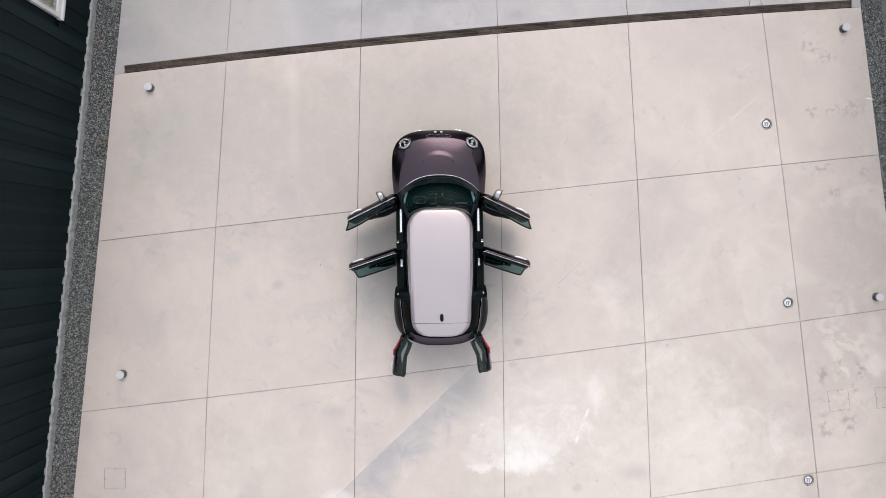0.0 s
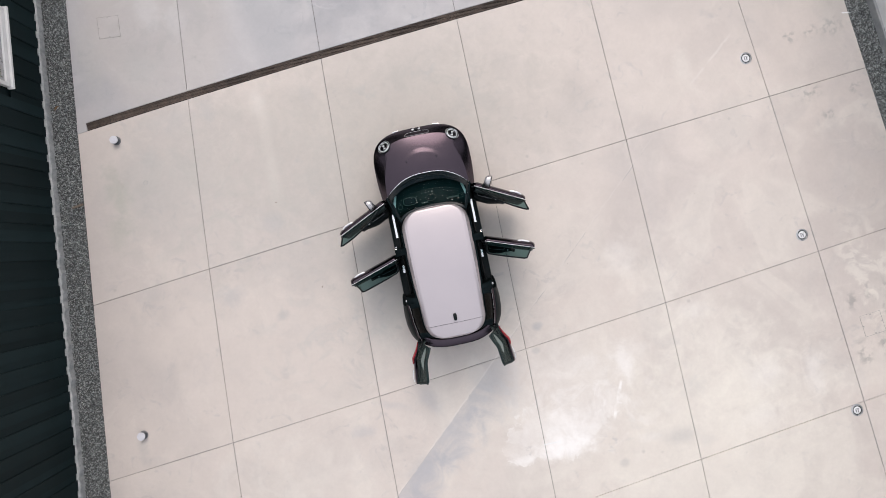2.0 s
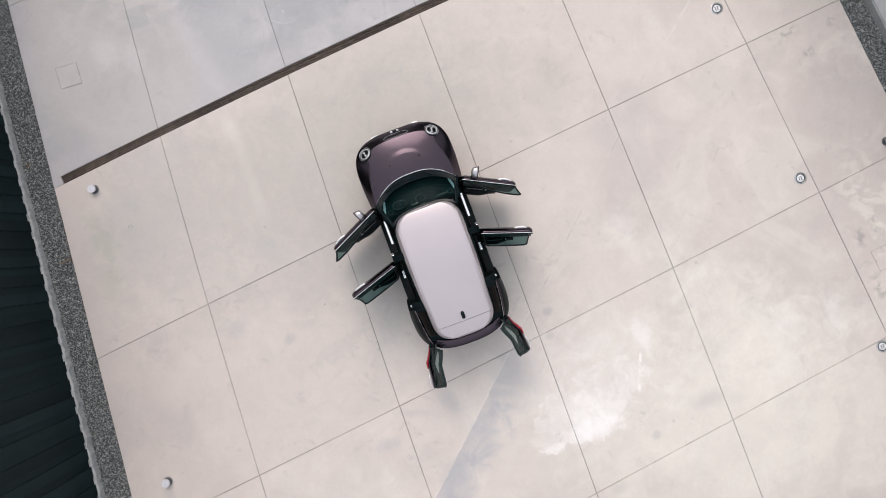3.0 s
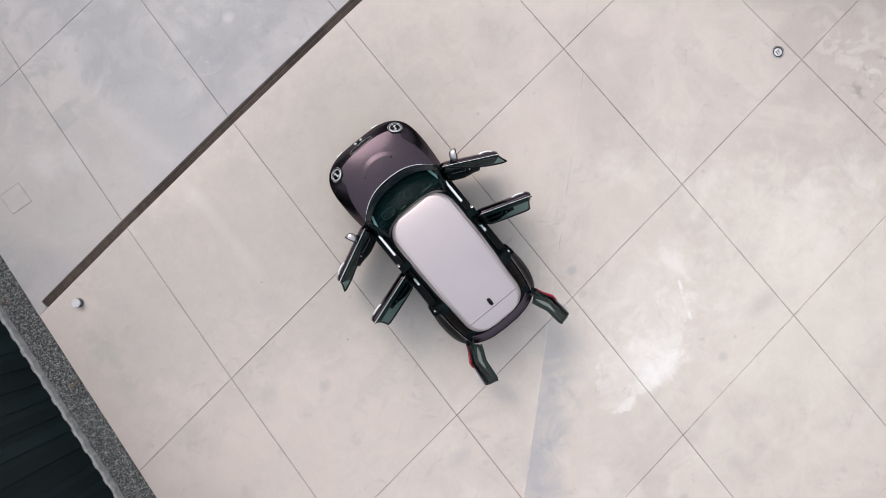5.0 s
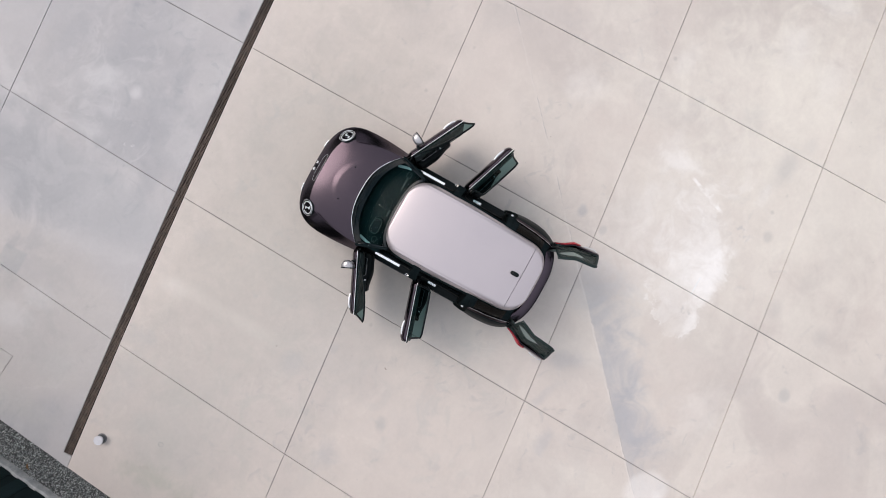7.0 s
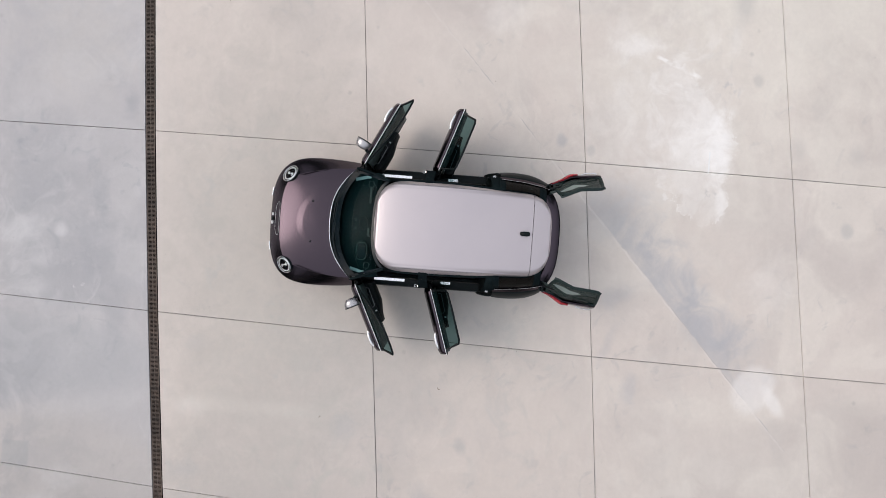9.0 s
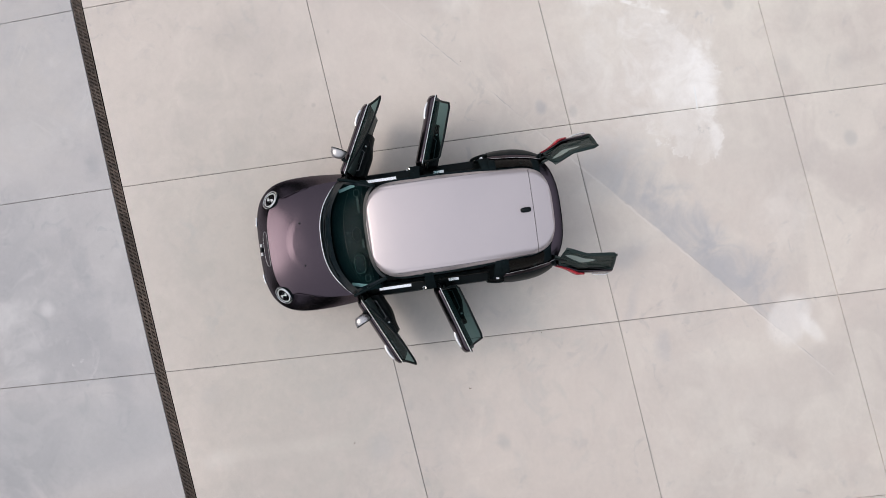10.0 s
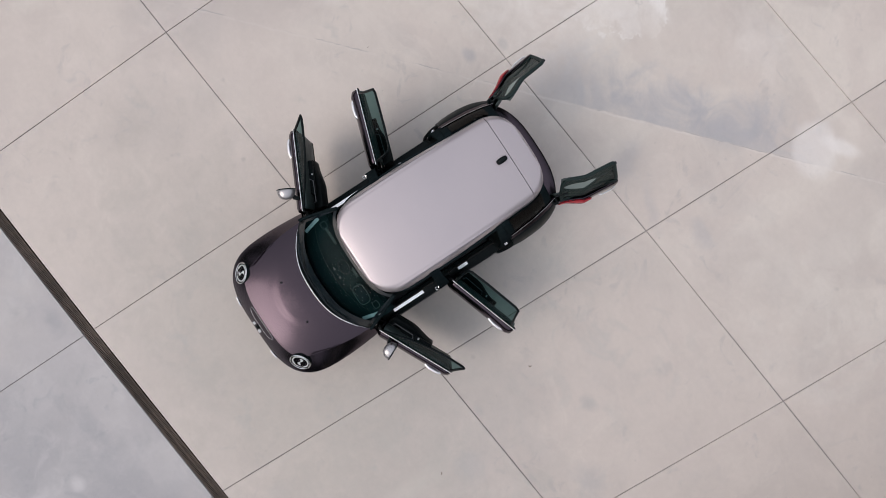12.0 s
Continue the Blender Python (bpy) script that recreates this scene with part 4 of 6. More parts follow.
def nose_z(x, y):
    """Height of the skin between the bonnet's front edge and the bumper."""
    y0 = hood_front(x / 0.64).y
    y1 = 1.3 + 0.780 * max(1 - (abs(x) / 0.913) ** 3.25, 0) ** (1 / 3.25)
    z0 = hood_z(x, y0)
    return z0 if y < y0 else lerp(z0, 0.735, fall((y - y0) / (y1 - y0), 0.94))


def build_hood():
    xis = [0.5 * (i / 32 - 1) + 0.5 * math.sin(math.pi / 2 * (i / 32 - 1)) for i in range(65)]
    rows = [[hood_point(xi, v / 76) for xi in xis] for v in range(77)]
    hood = part("bonnet", mesh_from("bonnet", *grid(rows), M_PLUM, True), CAR, "plum metallic bonnet with a raised centre", thick=0.018)
    # chrome line along the rear edge
    edge = [hood_point(math.sin(math.pi / 2 * (i / 30 - 1)), 0.0) + Vector((0, -0.007, 0.006)) for i in range(61)]
    part("chrome_strip", mesh_from("chrome_strip", *tube(edge, 0.008, 6), M_CHROME, True), hood)
    # slim slot with chrome rim at the nose
    rim = []
    for k in range(40):
        q = 2 * math.pi * k / 40
        x, y = 0.232 * math.copysign(abs(math.cos(q)) ** 0.55, math.cos(q)), 1.938 + 0.040 * math.copysign(abs(math.sin(q)) ** 0.75, math.sin(q)) - 0.25 * (0.232 * math.cos(q)) ** 2
        rim.append(Vector((x, y, nose_z(x, y) + 0.004)))
    part("nose_slot_rim", mesh_from("nose_slot_rim", *tube(rim, 0.0026, 6, True), M_STEEL, True), hood)
    c = sum(rim, Vector()) / len(rim)
    part("nose_slot", mesh_from("nose_slot", [c + Vector((0, 0, 0.002))] + [p - Vector((0, 0, 0.002)) for p in rim], [(0, 1 + i, 1 + (i + 1) % 40) for i in range(40)], M_PLUM, True), hood)
    for sx in (-0.29, 0.27):
        part("washer_jet", mesh_from("washer_jet", *lathe([(0.012, -0.004), (0.012, 0.006), (0.007, 0.011), (0, 0.012)], 12, pose(sx, 1.42, hood_z(sx, 1.42))), M_PLASTIC, True), hood)


def front_outline():
    pts = []
    for i in range(61):
        x, y = sup(0.913, 0.780, 3.25, math.pi / 2 * (1 - i / 60))
        pts.append(Vector((x, 1.3 + y, 0.735)))
    for i in range(1, 15):
        y = 1.3 - 0.5 * i / 14
        pts.append(Vector((0.913 - 0.036 * (i / 14) ** 1.6, y, 0.735)))
    return pts


def skin_rows(inner, outer, drop, low):
    """Rounded shoulder from an inner line to an outer one, then down the side."""
    rows = []
    for k in range(11):
        t = k / 10
        t = 1 - (1 - t) ** 1.5
        rows.append([Vector((lerp(a.x, b.x, t), lerp(a.y, b.y, t), lerp(a.z, b.z, fall(t, drop)))) for a, b in zip(inner, outer)])
    for z, sc in low:
        rows.append([Vector((b.x * sc, b.y + (sc - 1) * (0.5 if b.y > 0 else -0.5) * abs(b.y), z)) for b in outer])
    return rows


def no_arch(verts, faces, cy, radius):
    keep = []
    for f in faces:
        c = sum((Vector(verts[i]) for i in f), Vector()) / len(f)
        if math.hypot(c.y - cy, c.z - 0.315) > radius or abs(c.x) < 0.62:
            keep.append(f)
    return keep


WHEEL_Y = (1.33, -1.34)


def build_front():
    O = front_outline()
    I_front = [hood_front(i / 40) for i in range(41)]
    I_side = [hood_point(1, 1 - i / 30) for i in range(31)]
    I_front = [Vector((p.x, p.y, hood_z(p.x, p.y) - 0.004)) for p in I_front]
    k = min(range(len(O)), key=lambda i: (O[i] - Vector((0.868, 1.735, 0.735))).length)
    low = ((0.60, 1.0), (0.42, 0.998), (0.34, 0.99), (0.28, 0.975), (0.21, 0.94))
    Oa, Ob = resample(O[:k + 1], 28), resample(O[k:], 46)
    Ia, Ib = resample(I_front, 28), resample([p - Vector((0, 0, 0.007)) for p in I_side], 46)
    gap = lambda pts, d: [Vector((p.x + d, p.y, p.z)) for p in pts]
    # bumper: both halves in one skin
    rows = skin_rows(Ia, Oa, 0.94, low)
    rows = [[Vector((-p.x, p.y, p.z)) for p in reversed(r[1:])] + r for r in rows]
    v, f = grid(rows)
    bumper = part("front_bumper", mesh_from("front_bumper", v, no_arch(v, f, WHEEL_Y[0], 0.345), M_PLUM, True), CAR, thick=0.012)
    for s in (-1, 1):
        rows = [[Vector((s * p.x, p.y, p.z)) for p in r] for r in skin_rows(gap(Ib, -0.005), Ob, 0.92, low)]
        v, f = grid(rows)
        part("front_fender", mesh_from("front_fender", v, no_arch(v, f, WHEEL_Y[0], 0.345), M_PLUM, True), CAR, thick=0.012)
        # side scuttle: chrome-framed marker on the fender flank
        part("side_marker", mesh_from("side_marker", *box(-0.010, -0.058, -0.020, 0.016, 0.058, 0.020, pose(s * 0.880, 0.975, 0.71, 0, -28 * s, s * 4)), M_CHROME), CAR, "chrome side marker", bevel=0.005)
    # grille, number-plate-free lower intake and badge
    def nose(x, z, d=0.006):
        y = 1.3 + (0.780 + d) * max(1 - (abs(x) / 0.913) ** 3.25, 0) ** (1 / 3.25)
        return Vector((x, y, z))
    rows = [[nose(0.46 * (i / 20 - 1) * (1 - 0.16 * abs(z - 0.44) / 0.14), z) for i in range(41)] for z in (0.30, 0.37, 0.44, 0.51, 0.58)]
    part("grille", mesh_from("grille", *grid(rows), M_GLOSS_BLACK, True), bumper, "gloss black grille", thick=0.01)
    for z in (0.345, 0.395, 0.445, 0.495):
        part("grille_slat", mesh_from("grille_slat", *tube([nose(0.42 * (i / 12 - 1), z, 0.014) for i in range(25)], 0.006, 6), M_GLOSS_BLACK, True), bumper)
    for s in (-1, 1):
        part("chrome_strip", mesh_from("chrome_strip", *tube([nose(s * lerp(0.33, 0.45, i / 14), 0.738, 0.008) for i in range(15)], 0.009, 8), M_CHROME, True), bumper)
    part("badge", mesh_from("badge", *lathe([(0.026, -0.006), (0.026, 0.012), (0.020, 0.016), (0, 0.017)], 20, pose(0, 2.026, nose_z(0, 2.026) + 0.003, -40)), M_GLOSS_BLACK, True), bumper, "round black badge")
    for x0, x1 in ((-0.080, -0.034), (0.034, 0.080)):
        part("badge_wing", mesh_from("badge_wing", *box(x0 + 0.006 * (x0 > 0), -0.013, -0.004, x1, 0.013, 0.016, pose(0, 2.030, nose_z(0, 2.030) + 0.003, -40)), M_LENS_WHITE), bumper, bevel=0.003)


def build_headlamp(s):
    n = Vector((s * 0.42, 0.46, 0.78)).normalized()
    q = n.to_track_quat("Z", "Y").to_matrix().to_4x4()
    m = Matrix.Translation((s * 0.646, 1.803, 0.845)) @ q
    lamp = part("headlamp", mesh_from("headlamp", *lathe([(0.132, -0.07), (0.132, 0.004), (0.118, 0.004), (0.110, -0.012), (0.07, -0.03), (0.0, -0.035)], 36, m), M_GLOSS_BLACK, True), CAR, "round headlamp with chrome ring")
    ring = lambda R, r, z: tube([m @ Vector((R * math.cos(2 * math.pi * k / 36), R * math.sin(2 * math.pi * k / 36), z)) for k in range(36)], r, 8, True)
    part("chrome_ring", mesh_from("chrome_ring", *ring(0.125, 0.0075, 0.006), M_CHROME, True), lamp)
    part("light_ring", mesh_from("light_ring", *ring(0.096, 0.0075, 0.002), M_LENS_WHITE, True), lamp, "silver daytime light ring")
    bowl = [(0.080, -0.018), (0.074, -0.008), (0.058, -0.020), (0.0, -0.024)]
    part("reflector", mesh_from("reflector", *lathe(bowl, 24, m), M_GLOSS_BLACK, True), lamp)
    # pale swirl inside the lamp: two lobes joined by a waist
    swirl = [Vector((0.020 * math.sin(2.0 * math.pi * t) , lerp(-0.064, 0.064, t), 0)) for t in (i / 20 for i in range(21))]
    rows = [[m @ (Vector((s * (p.x + k * (0.007 + 0.024 * math.sin(math.pi * i / 20) ** 0.5 * abs(2 * i / 20 - 1))), p.y, 0.004 + 0.004 * (1 - k * k)))) for k in (-1, -0.5, 0, 0.5, 1)] for i, p in enumerate(swirl)]
    part("lamp_element", mesh_from("lamp_element", *grid(rows), M_LENS_WHITE, True), lamp, "white curved lamp element", thick=0.006)
    part("lens", mesh_from("lens", *lathe([(0.120, 0.006), (0.105, 0.016), (0.07, 0.026), (0.035, 0.031), (0.0, 0.033)], 36, m), M_CLEAR, True), lamp, "clear domed lens")


def rear_outline(n, z):
    pts = []
    for i in range(n + 1):
        x, y = sup(0.915, 0.833, 2.8, math.pi / 2 * i / n)
        pts.append(Vector((x, -1.3 - y, z)))
    return pts


def build_rear():
    # quarter panels with their shoulders
    for s in (-1, 1):
        O = [Vector((lerp(0.906, 0.915, smooth01(i / 9)), -1.175 - 0.125 * i / 9, 0.70)) for i in range(10)] + [p for p in rear_outline(40, 0.70)[1:] if p.y > -1.865]
        O = resample(O, 40)
        I = resample([Vector((0.768, -1.150, 0.945)), Vector((0.760, -1.25, 0.960)), Vector((0.738, -1.5, 0.972)), Vector((0.700, -1.72, 0.975)), Vector((0.668, -1.84, 0.975))], 40)
        rows = [[Vector((s * p.x, p.y, p.z)) for p in r] for r in skin_rows(I, O, 0.62, ((0.60, 1.0), (0.50, 0.998), (0.40, 0.992), (0.31, 0.98), (0.22, 0.955)))]
        v, f = grid(rows)
        q = part("rear_quarter", mesh_from("rear_quarter", *grid(rows[:3]), M_PLUM, True), CAR, "dark plum rear quarter panel", thick=0.014)
        # black runs above the cladding, putting the plum flank's dark reflections into colour
        v, f = grid(rows[2:])
        part("cladding_dark_flank", mesh_from("cladding_dark_flank", v, no_arch(v, f, WHEEL_Y[1], 0.345), M_GLOSS_BLACK, True), q, "black wheel cladding, carried up the plum flank to darken it", thick=0.014)
        part("belt_chrome", mesh_from("belt_chrome", *tube([Vector((s * (p.x + 0.003), p.y, p.z + 0.006)) for p in I], 0.0024, 6), M_STEEL, True), q)
        # side window of the load bay, black pillar ends
        top = resample([Vector((roof_half(y) + 0.016, y, roof_z(0, y) - 0.095)) for y in [-1.10 - 0.064 * i for i in range(11)]], 24)
        Ig = resample([I[k] + Vector((-0.012, 0, 0.008)) for k in range(38)], 24)
        rows = [[Vector((s * lerp(a.x, b.x, t) + s * 0.025 * math.sin(math.pi * t), lerp(a.y, b.y, t), lerp(a.z, b.z, t))) for a, b in zip(Ig, top)] for t in (0, 0.2, 0.4, 0.6, 0.8, 1.0)]
        part("quarter_glass", mesh_from("quarter_glass", *grid([r[3:20] for r in rows]), M_PRIVACY, True), q, "dark tinted side window")
        part("pillar", mesh_from("pillar", *grid([r[:4] for r in rows]), M_MATTE, True), q, thick=0.03)
        part("pillar", mesh_from("pillar", *grid([r[19:] for r in rows]), M_MATTE, True), q, thick=0.03)
        part("door_striker", mesh_from("door_striker", *joined(box(-0.016, -0.02, 0, 0.016, 0.02, 0.014, pose(s * 0.812, -1.085, 0.80, 0, 28 * s, 0)), tube([(s * 0.815, -1.10, 0.80), (s * 0.83, -1.10, 0.825), (s * 0.83, -1.075, 0.825), (s * 0.815, -1.075, 0.80)], 0.005, 6)), M_CHROME), q, "steel latch striker")
        rows = [[Vector((s * x, y, z)) for x, z in ((0.850, 0.43), (0.842, 0.62), (0.815, 0.78), (0.785, 0.945), (0.69, 1.12), (0.57, 1.32))] for y in (-1.02, -1.17)]
        part("door_shut", mesh_from("door_shut", *grid(rows), M_MATTE, True), q, thick=0.03)
    # bumper
    half = rear_outline(44, 0.6)[14:]
    full = [Vector((-p.x, p.y, p.z)) for p in half] + [p for p in reversed(half)][1:]
    rows = []
    for z, sc in ((0.655, 0.76), (0.672, 0.80), (0.676, 0.88), (0.668, 0.94), (0.640, 0.985), (0.57, 1.0), (0.48, 1.0), (0.38, 0.995), (0.30, 0.98), (0.22, 0.94)):
        rows.append([Vector((p.x * (0.4 + 0.6 * sc), -1.3 + (p.y + 1.3) * sc, z)) for p in full])
    v, f = grid(rows)
    b = part("rear_bumper", mesh_from("rear_bumper", v, no_arch(v, f, WHEEL_Y[1], 0.345), M_PLUM, True), CAR, "plum rear bumper", thick=0.014)
    rows = [[Vector((p.x * 0.955, -1.3 + (p.y + 1.3) * sc, z)) for p in full[4:-4]] for sc, z in ((0.78, 0.662), (0.74, 0.668), (0.68, 0.655), (0.62, 0.60))]
    part("load_sill", mesh_from("load_sill", *grid(rows), M_PLASTIC, True), b, "black load sill", thick=0.01)


def roof_half(y):
    if y > 0.03:
        return 0.6 * max(1 - min((y - 0.03) / 0.466, 1) ** 3.1, 0) ** (1 / 3.1)
    if y > -0.4:
        return 0.6
    if y > -1.4:
        return 0.6 - 0.046 * ((-0.4 - y) / 1.0) ** 1.3
    return 0.554 * max(1 - min((-1.4 - y) / 0.423, 1) ** 3.0, 0) ** (1 / 3.0)


def roof_z(x, y):
    z = table(y, [(-1.83, 1.362), (-1.6, 1.388), (-1.3, 1.408), (-0.8, 1.424), (-0.3, 1.425), (0.1, 1.408), (0.35, 1.385), (0.53, 1.355)])
    h = 0.6
    z -= 0.030 * (abs(x) / h) ** 2
    # raised side rails pressed into the panel
    z += 0.008 * smooth01((abs(x) - 0.515) / 0.014) * smooth01((0.42 - y) / 0.2)
    return z


def roof_drop(side, end=0.0):
    """The panel rolls far down along its sides and a little at both ends."""
    t = min(max((side - 0.81) / 0.19, 0.0), 1.0)
    return max(0.145 * (1 - math.sqrt(1 - 0.985 * t * t)), 0.036 * smooth01((end - 0.74) / 0.26) ** 1.8)


def roof_point(xi, y):
    x = roof_half(y) * xi
    end = max(1 - min((0.496 - y) / 0.17, 1.0) * 0.9 if y > 0.325 else 0, 1 - min((y + 1.823) / 0.13, 1.0) * 0.9 if y < -1.65 else 0)
    near_end = smooth01((0.496 - y) / 0.30) * smooth01((y + 1.823) / 0.25)
    return Vector((x, y, roof_z(x, y) - lerp(roof_drop(0.0, max(end, abs(xi))), roof_drop(abs(xi), end), near_end)))


def build_roof():
    def panel(y0, y1, n, front, rear):
        ys = []
        for i in range(n + 1):
            t = i / n
            if front:
                t = math.sin(t * math.pi / 2)
            if rear:
                t = 1 - math.cos(t * math.pi / 2)
            ys.append(lerp(y0, y1, t))
        xis = [0.4 * (i / 48 - 1) + 0.6 * math.sin(math.pi / 2 * (i / 48 - 1)) for i in range(97)]
        return mesh_from("roof", *grid([[roof_point(xi, y) for xi in xis] for y in ys]), M_SILVER, True)
    roof = part("roof", panel(-1.562, 0.4955, 54, True, False), CAR, "pale silver-lilac roof panel", thick=0.012)
    part("roof_spoiler", panel(-1.8225, -1.5685, 24, False, True), CAR, "silver rear roof edge behind a seam", thick=0.012)
    # thin grey tubes paint in the shade of the pressed side creases
    for s in (-1, 1):
        seam = [Vector((s * (0.545 - 0.012 * (i / 20) ** 2), lerp(0.22, -0.95, i / 20), 0)) for i in range(21)]
        seam = [Vector((p.x, p.y, roof_z(p.x, p.y) - roof_drop(abs(p.x) / roof_half(p.y)))) for p in seam]
        part("roof_crease_line", mesh_from("roof_crease_line", *tube(seam, 0.0032, 6), M_NECK, True), roof)
    # black rail and headlining under the panel's edge
    rim = []
    for i in range(60):
        y = lerp(0.4955, -1.8225, 0.5 - 0.5 * math.cos(math.pi * i / 59))
        rim.append(Vector((roof_half(y), y, roof_z(0, y) - 0.155)))
    loop = rim + [Vector((-p.x, p.y, p.z)) for p in reversed(rim)][1:-1]
    loop = [Vector((p.x * (1.012 - 0.03 * smooth01((abs(p.y + 0.65) - 0.75) / 0.35)), lerp(-0.65, p.y, 0.985), p.z)) for p in loop]
    part("roof_rail", mesh_from("roof_rail", *tube(loop, 0.018, 8, True), M_MATTE, True), CAR, "gloss black cant rail")
    rows = [[Vector((roof_half(y) * 0.90 * k, y, roof_z(0, y) - 0.115)) for k in (-1, -0.5, 0, 0.5, 1)] for y in [0.475 - 2.275 * i / 24 for i in range(25)]]
    part("headlining", mesh_from("headlining", *grid(rows), M_TRIM), CAR, thick=0.01)
    fin = [(0.031, 0.0), (0.031, 0.022), (0.026, 0.042), (0.014, 0.052), (0.0, 0.053)]
    rows = []
    for r, h in fin:
        rows.append([Vector((0.012 + r * math.copysign(abs(math.cos(q)) ** 0.6, math.cos(q)), -1.462 + (r * 2.05 * math.copysign(abs(math.sin(q)) ** 0.6, math.sin(q))) - 0.15 * h, roof_z(0, -1.46) - 0.002 + h)) for q in (2 * math.pi * k / 20 for k in range(20))])
    part("antenna_fin", mesh_from("antenna_fin", *grid(rows, True), M_GLOSS_BLACK, True), CAR, "small dark roof antenna fin")


def build_glasshouse():
    # windscreen between cowl and roof edge
    xis = [math.sin(math.pi / 2 * (i / 18 - 1)) for i in range(37)]
    base = [cowl(xi * 0.985) + Vector((0, -0.035, 0.982 - 0.03 * abs(xi) ** 2)) for xi in xis]
    top = []
    for xi in xis:
        x = 0.578 * xi
        y = 0.12 + 0.368 * max(1 - abs(xi * 0.955) ** 3.1, 0) ** (1 / 3.1)
        top.append(Vector((x, y, roof_z(0, y) - 0.075 - 0.012 * abs(xi) ** 2)))
    rows = []
    for k in range(9):
        t = k / 8
        rows.append([a.lerp(b, t) + Vector((0, 0.03, 0.045)) * math.sin(math.pi * t) for a, b in zip(base, top)])
    ws = part("windscreen", mesh_from("windscreen", *grid(rows), M_SCREEN, True), CAR, "dark green tinted windscreen")
    # black printed border and cowl panel with wipers
    lift = Vector((0, 0.002, 0.004))
    band = [[p + lift for p in rows[0]], [p + lift for p in rows[1]], [a.lerp(b, 0.9) + lift for a, b in zip(rows[1], rows[2])]]
    sides = [grid([[p + lift for p in (r[:4] if left else r[-4:])] for r in rows]) for left in (True, False)]
    head = [[a.lerp(b, 0.5) + lift for a, b in zip(rows[7], rows[8])], [p + lift for p in rows[8]]]
    part("screen_border", mesh_from("screen_border", *joined(grid(band), *sides, grid(head)), M_FRIT, True), ws, "black printed screen border")
    cp = [[cowl(xi) + Vector((0, -0.008, 0.972 - 0.028 * abs(xi) ** 2)) for xi in xis], [p + Vector((0, -0.02, 0.0)) for p in rows[0]]]
    part("cowl_panel", mesh_from("cowl_panel", *grid(cp), M_PLASTIC, True), CAR, thick=0.012)
    for x0, x1, dy in ((-0.52, 0.04, 0.055), (0.0, 0.50, 0.05)):
        arm = [Vector((x0, cowl(x0 / 0.762).y - 0.05, 1.012)), Vector((lerp(x0, x1, 0.5), cowl(lerp(x0, x1, 0.5) / 0.762).y - 0.06, 1.026)), Vector((x1, cowl(x1 / 0.762).y - 0.05 - dy, 1.034))]
        part("wiper", mesh_from("wiper", *joined(tube(arm, 0.007, 6), tube([p + Vector((0.03, -0.028, 0.006)) for p in resample(arm, 7)], 0.005, 6)), M_PLASTIC, True), ws, "black wiper")
    for s in (-1, 1):
        a, b = Vector((s * 0.772, 0.835, 0.955)), Vector((s * 0.575, 0.335, 1.315))
        mid = a.lerp(b, 0.5) + Vector((s * 0.02, 0.02, 0.035))
        path = [a.lerp(mid, t).lerp(mid.lerp(b, t), t) for t in (i / 8 for i in range(9))]
        part("a_pillar", mesh_from("a_pillar", *tube(path, 0.019, 10, flat=1.2), M_MATTE, True), CAR)
        # centre pillar with its hinges and latch
        rows = []
        for z, x, w in ((0.40, 0.835, 0.11), (0.6, 0.845, 0.095), (0.8, 0.83, 0.08), (0.95, 0.79, 0.07), (1.15, 0.69, 0.06), (1.33, 0.575, 0.06)):
            rows.append([Vector((s * (x + dx), -0.18 + dy * w, z)) for dx, dy in ((0.01, -1), (0.01, 1), (-0.07, 0.8), (-0.07, -0.8))])
        bp = part("b_pillar", mesh_from("b_pillar", *grid(rows, True), M_MATTE), CAR, bevel=0.008)
        part("door_striker", mesh_from("door_striker", *joined(box(-0.012, -0.016, 0, 0.012, 0.016, 0.012, pose(s * 0.815, -0.10, 0.78, 70)), tube([(s * 0.80, -0.085, 0.79), (s * 0.80, -0.06, 0.79), (s * 0.83, -0.06, 0.79), (s * 0.83, -0.085, 0.79)], 0.005, 6)), M_CHROME), bp)
        part("seat_belt", mesh_from("seat_belt", *grid([[Vector((s * 0.69, -0.15 + d, z)) + Vector((s * 0.06 * (1.2 - z), 0, 0)) for d in (-0.022, 0.022)] for z in (0.5, 0.8, 1.0, 1.18)]), M_PLASTIC), bp, thick=0.003)


def build_sills():
    for s in (-1, 1):
        prof = [(0.69, 0.30), (0.70, 0.415), (0.735, 0.43), (0.835, 0.428), (0.868, 0.410), (0.885, 0.36), (0.892, 0.28), (0.87, 0.20), (0.72, 0.18)]
        ys = [0.86, 0.80, 0.4, 0.0, -0.5, -1.0, -1.08]
        sill = part("sill", mesh_from("sill", *grid([[Vector((s * x, y, z)) for x, z in prof] for y in ys], True), M_GLOSS_BLACK, True), CAR, "gloss black door sill")
        for y0, y1, w in ((0.115, 0.585, 0.024), (-0.575, -0.425, 0.024)):
            part("scuff_plate", mesh_from("scuff_plate", *box(s * 0.780 - w, y0, 0.425, s * 0.780 + w, y1, 0.436), M_CHROME), sill, "brushed steel scuff plate", bevel=0.004)
        # rubber seal round the openings
        for y0, y1, cut in ((0.76, -0.06, 0.30), (-0.30, -1.0, 0.05)):
            path = [(s * 0.745, y0, 0.55), (s * 0.745, y0 - 0.04, 0.45), (s * 0.745, y1 + 0.04, 0.45), (s * 0.745, y1, 0.55)]
            part("door_seal", mesh_from("door_seal", *tube(path, 0.010, 6), M_RUBBER, True), sill)


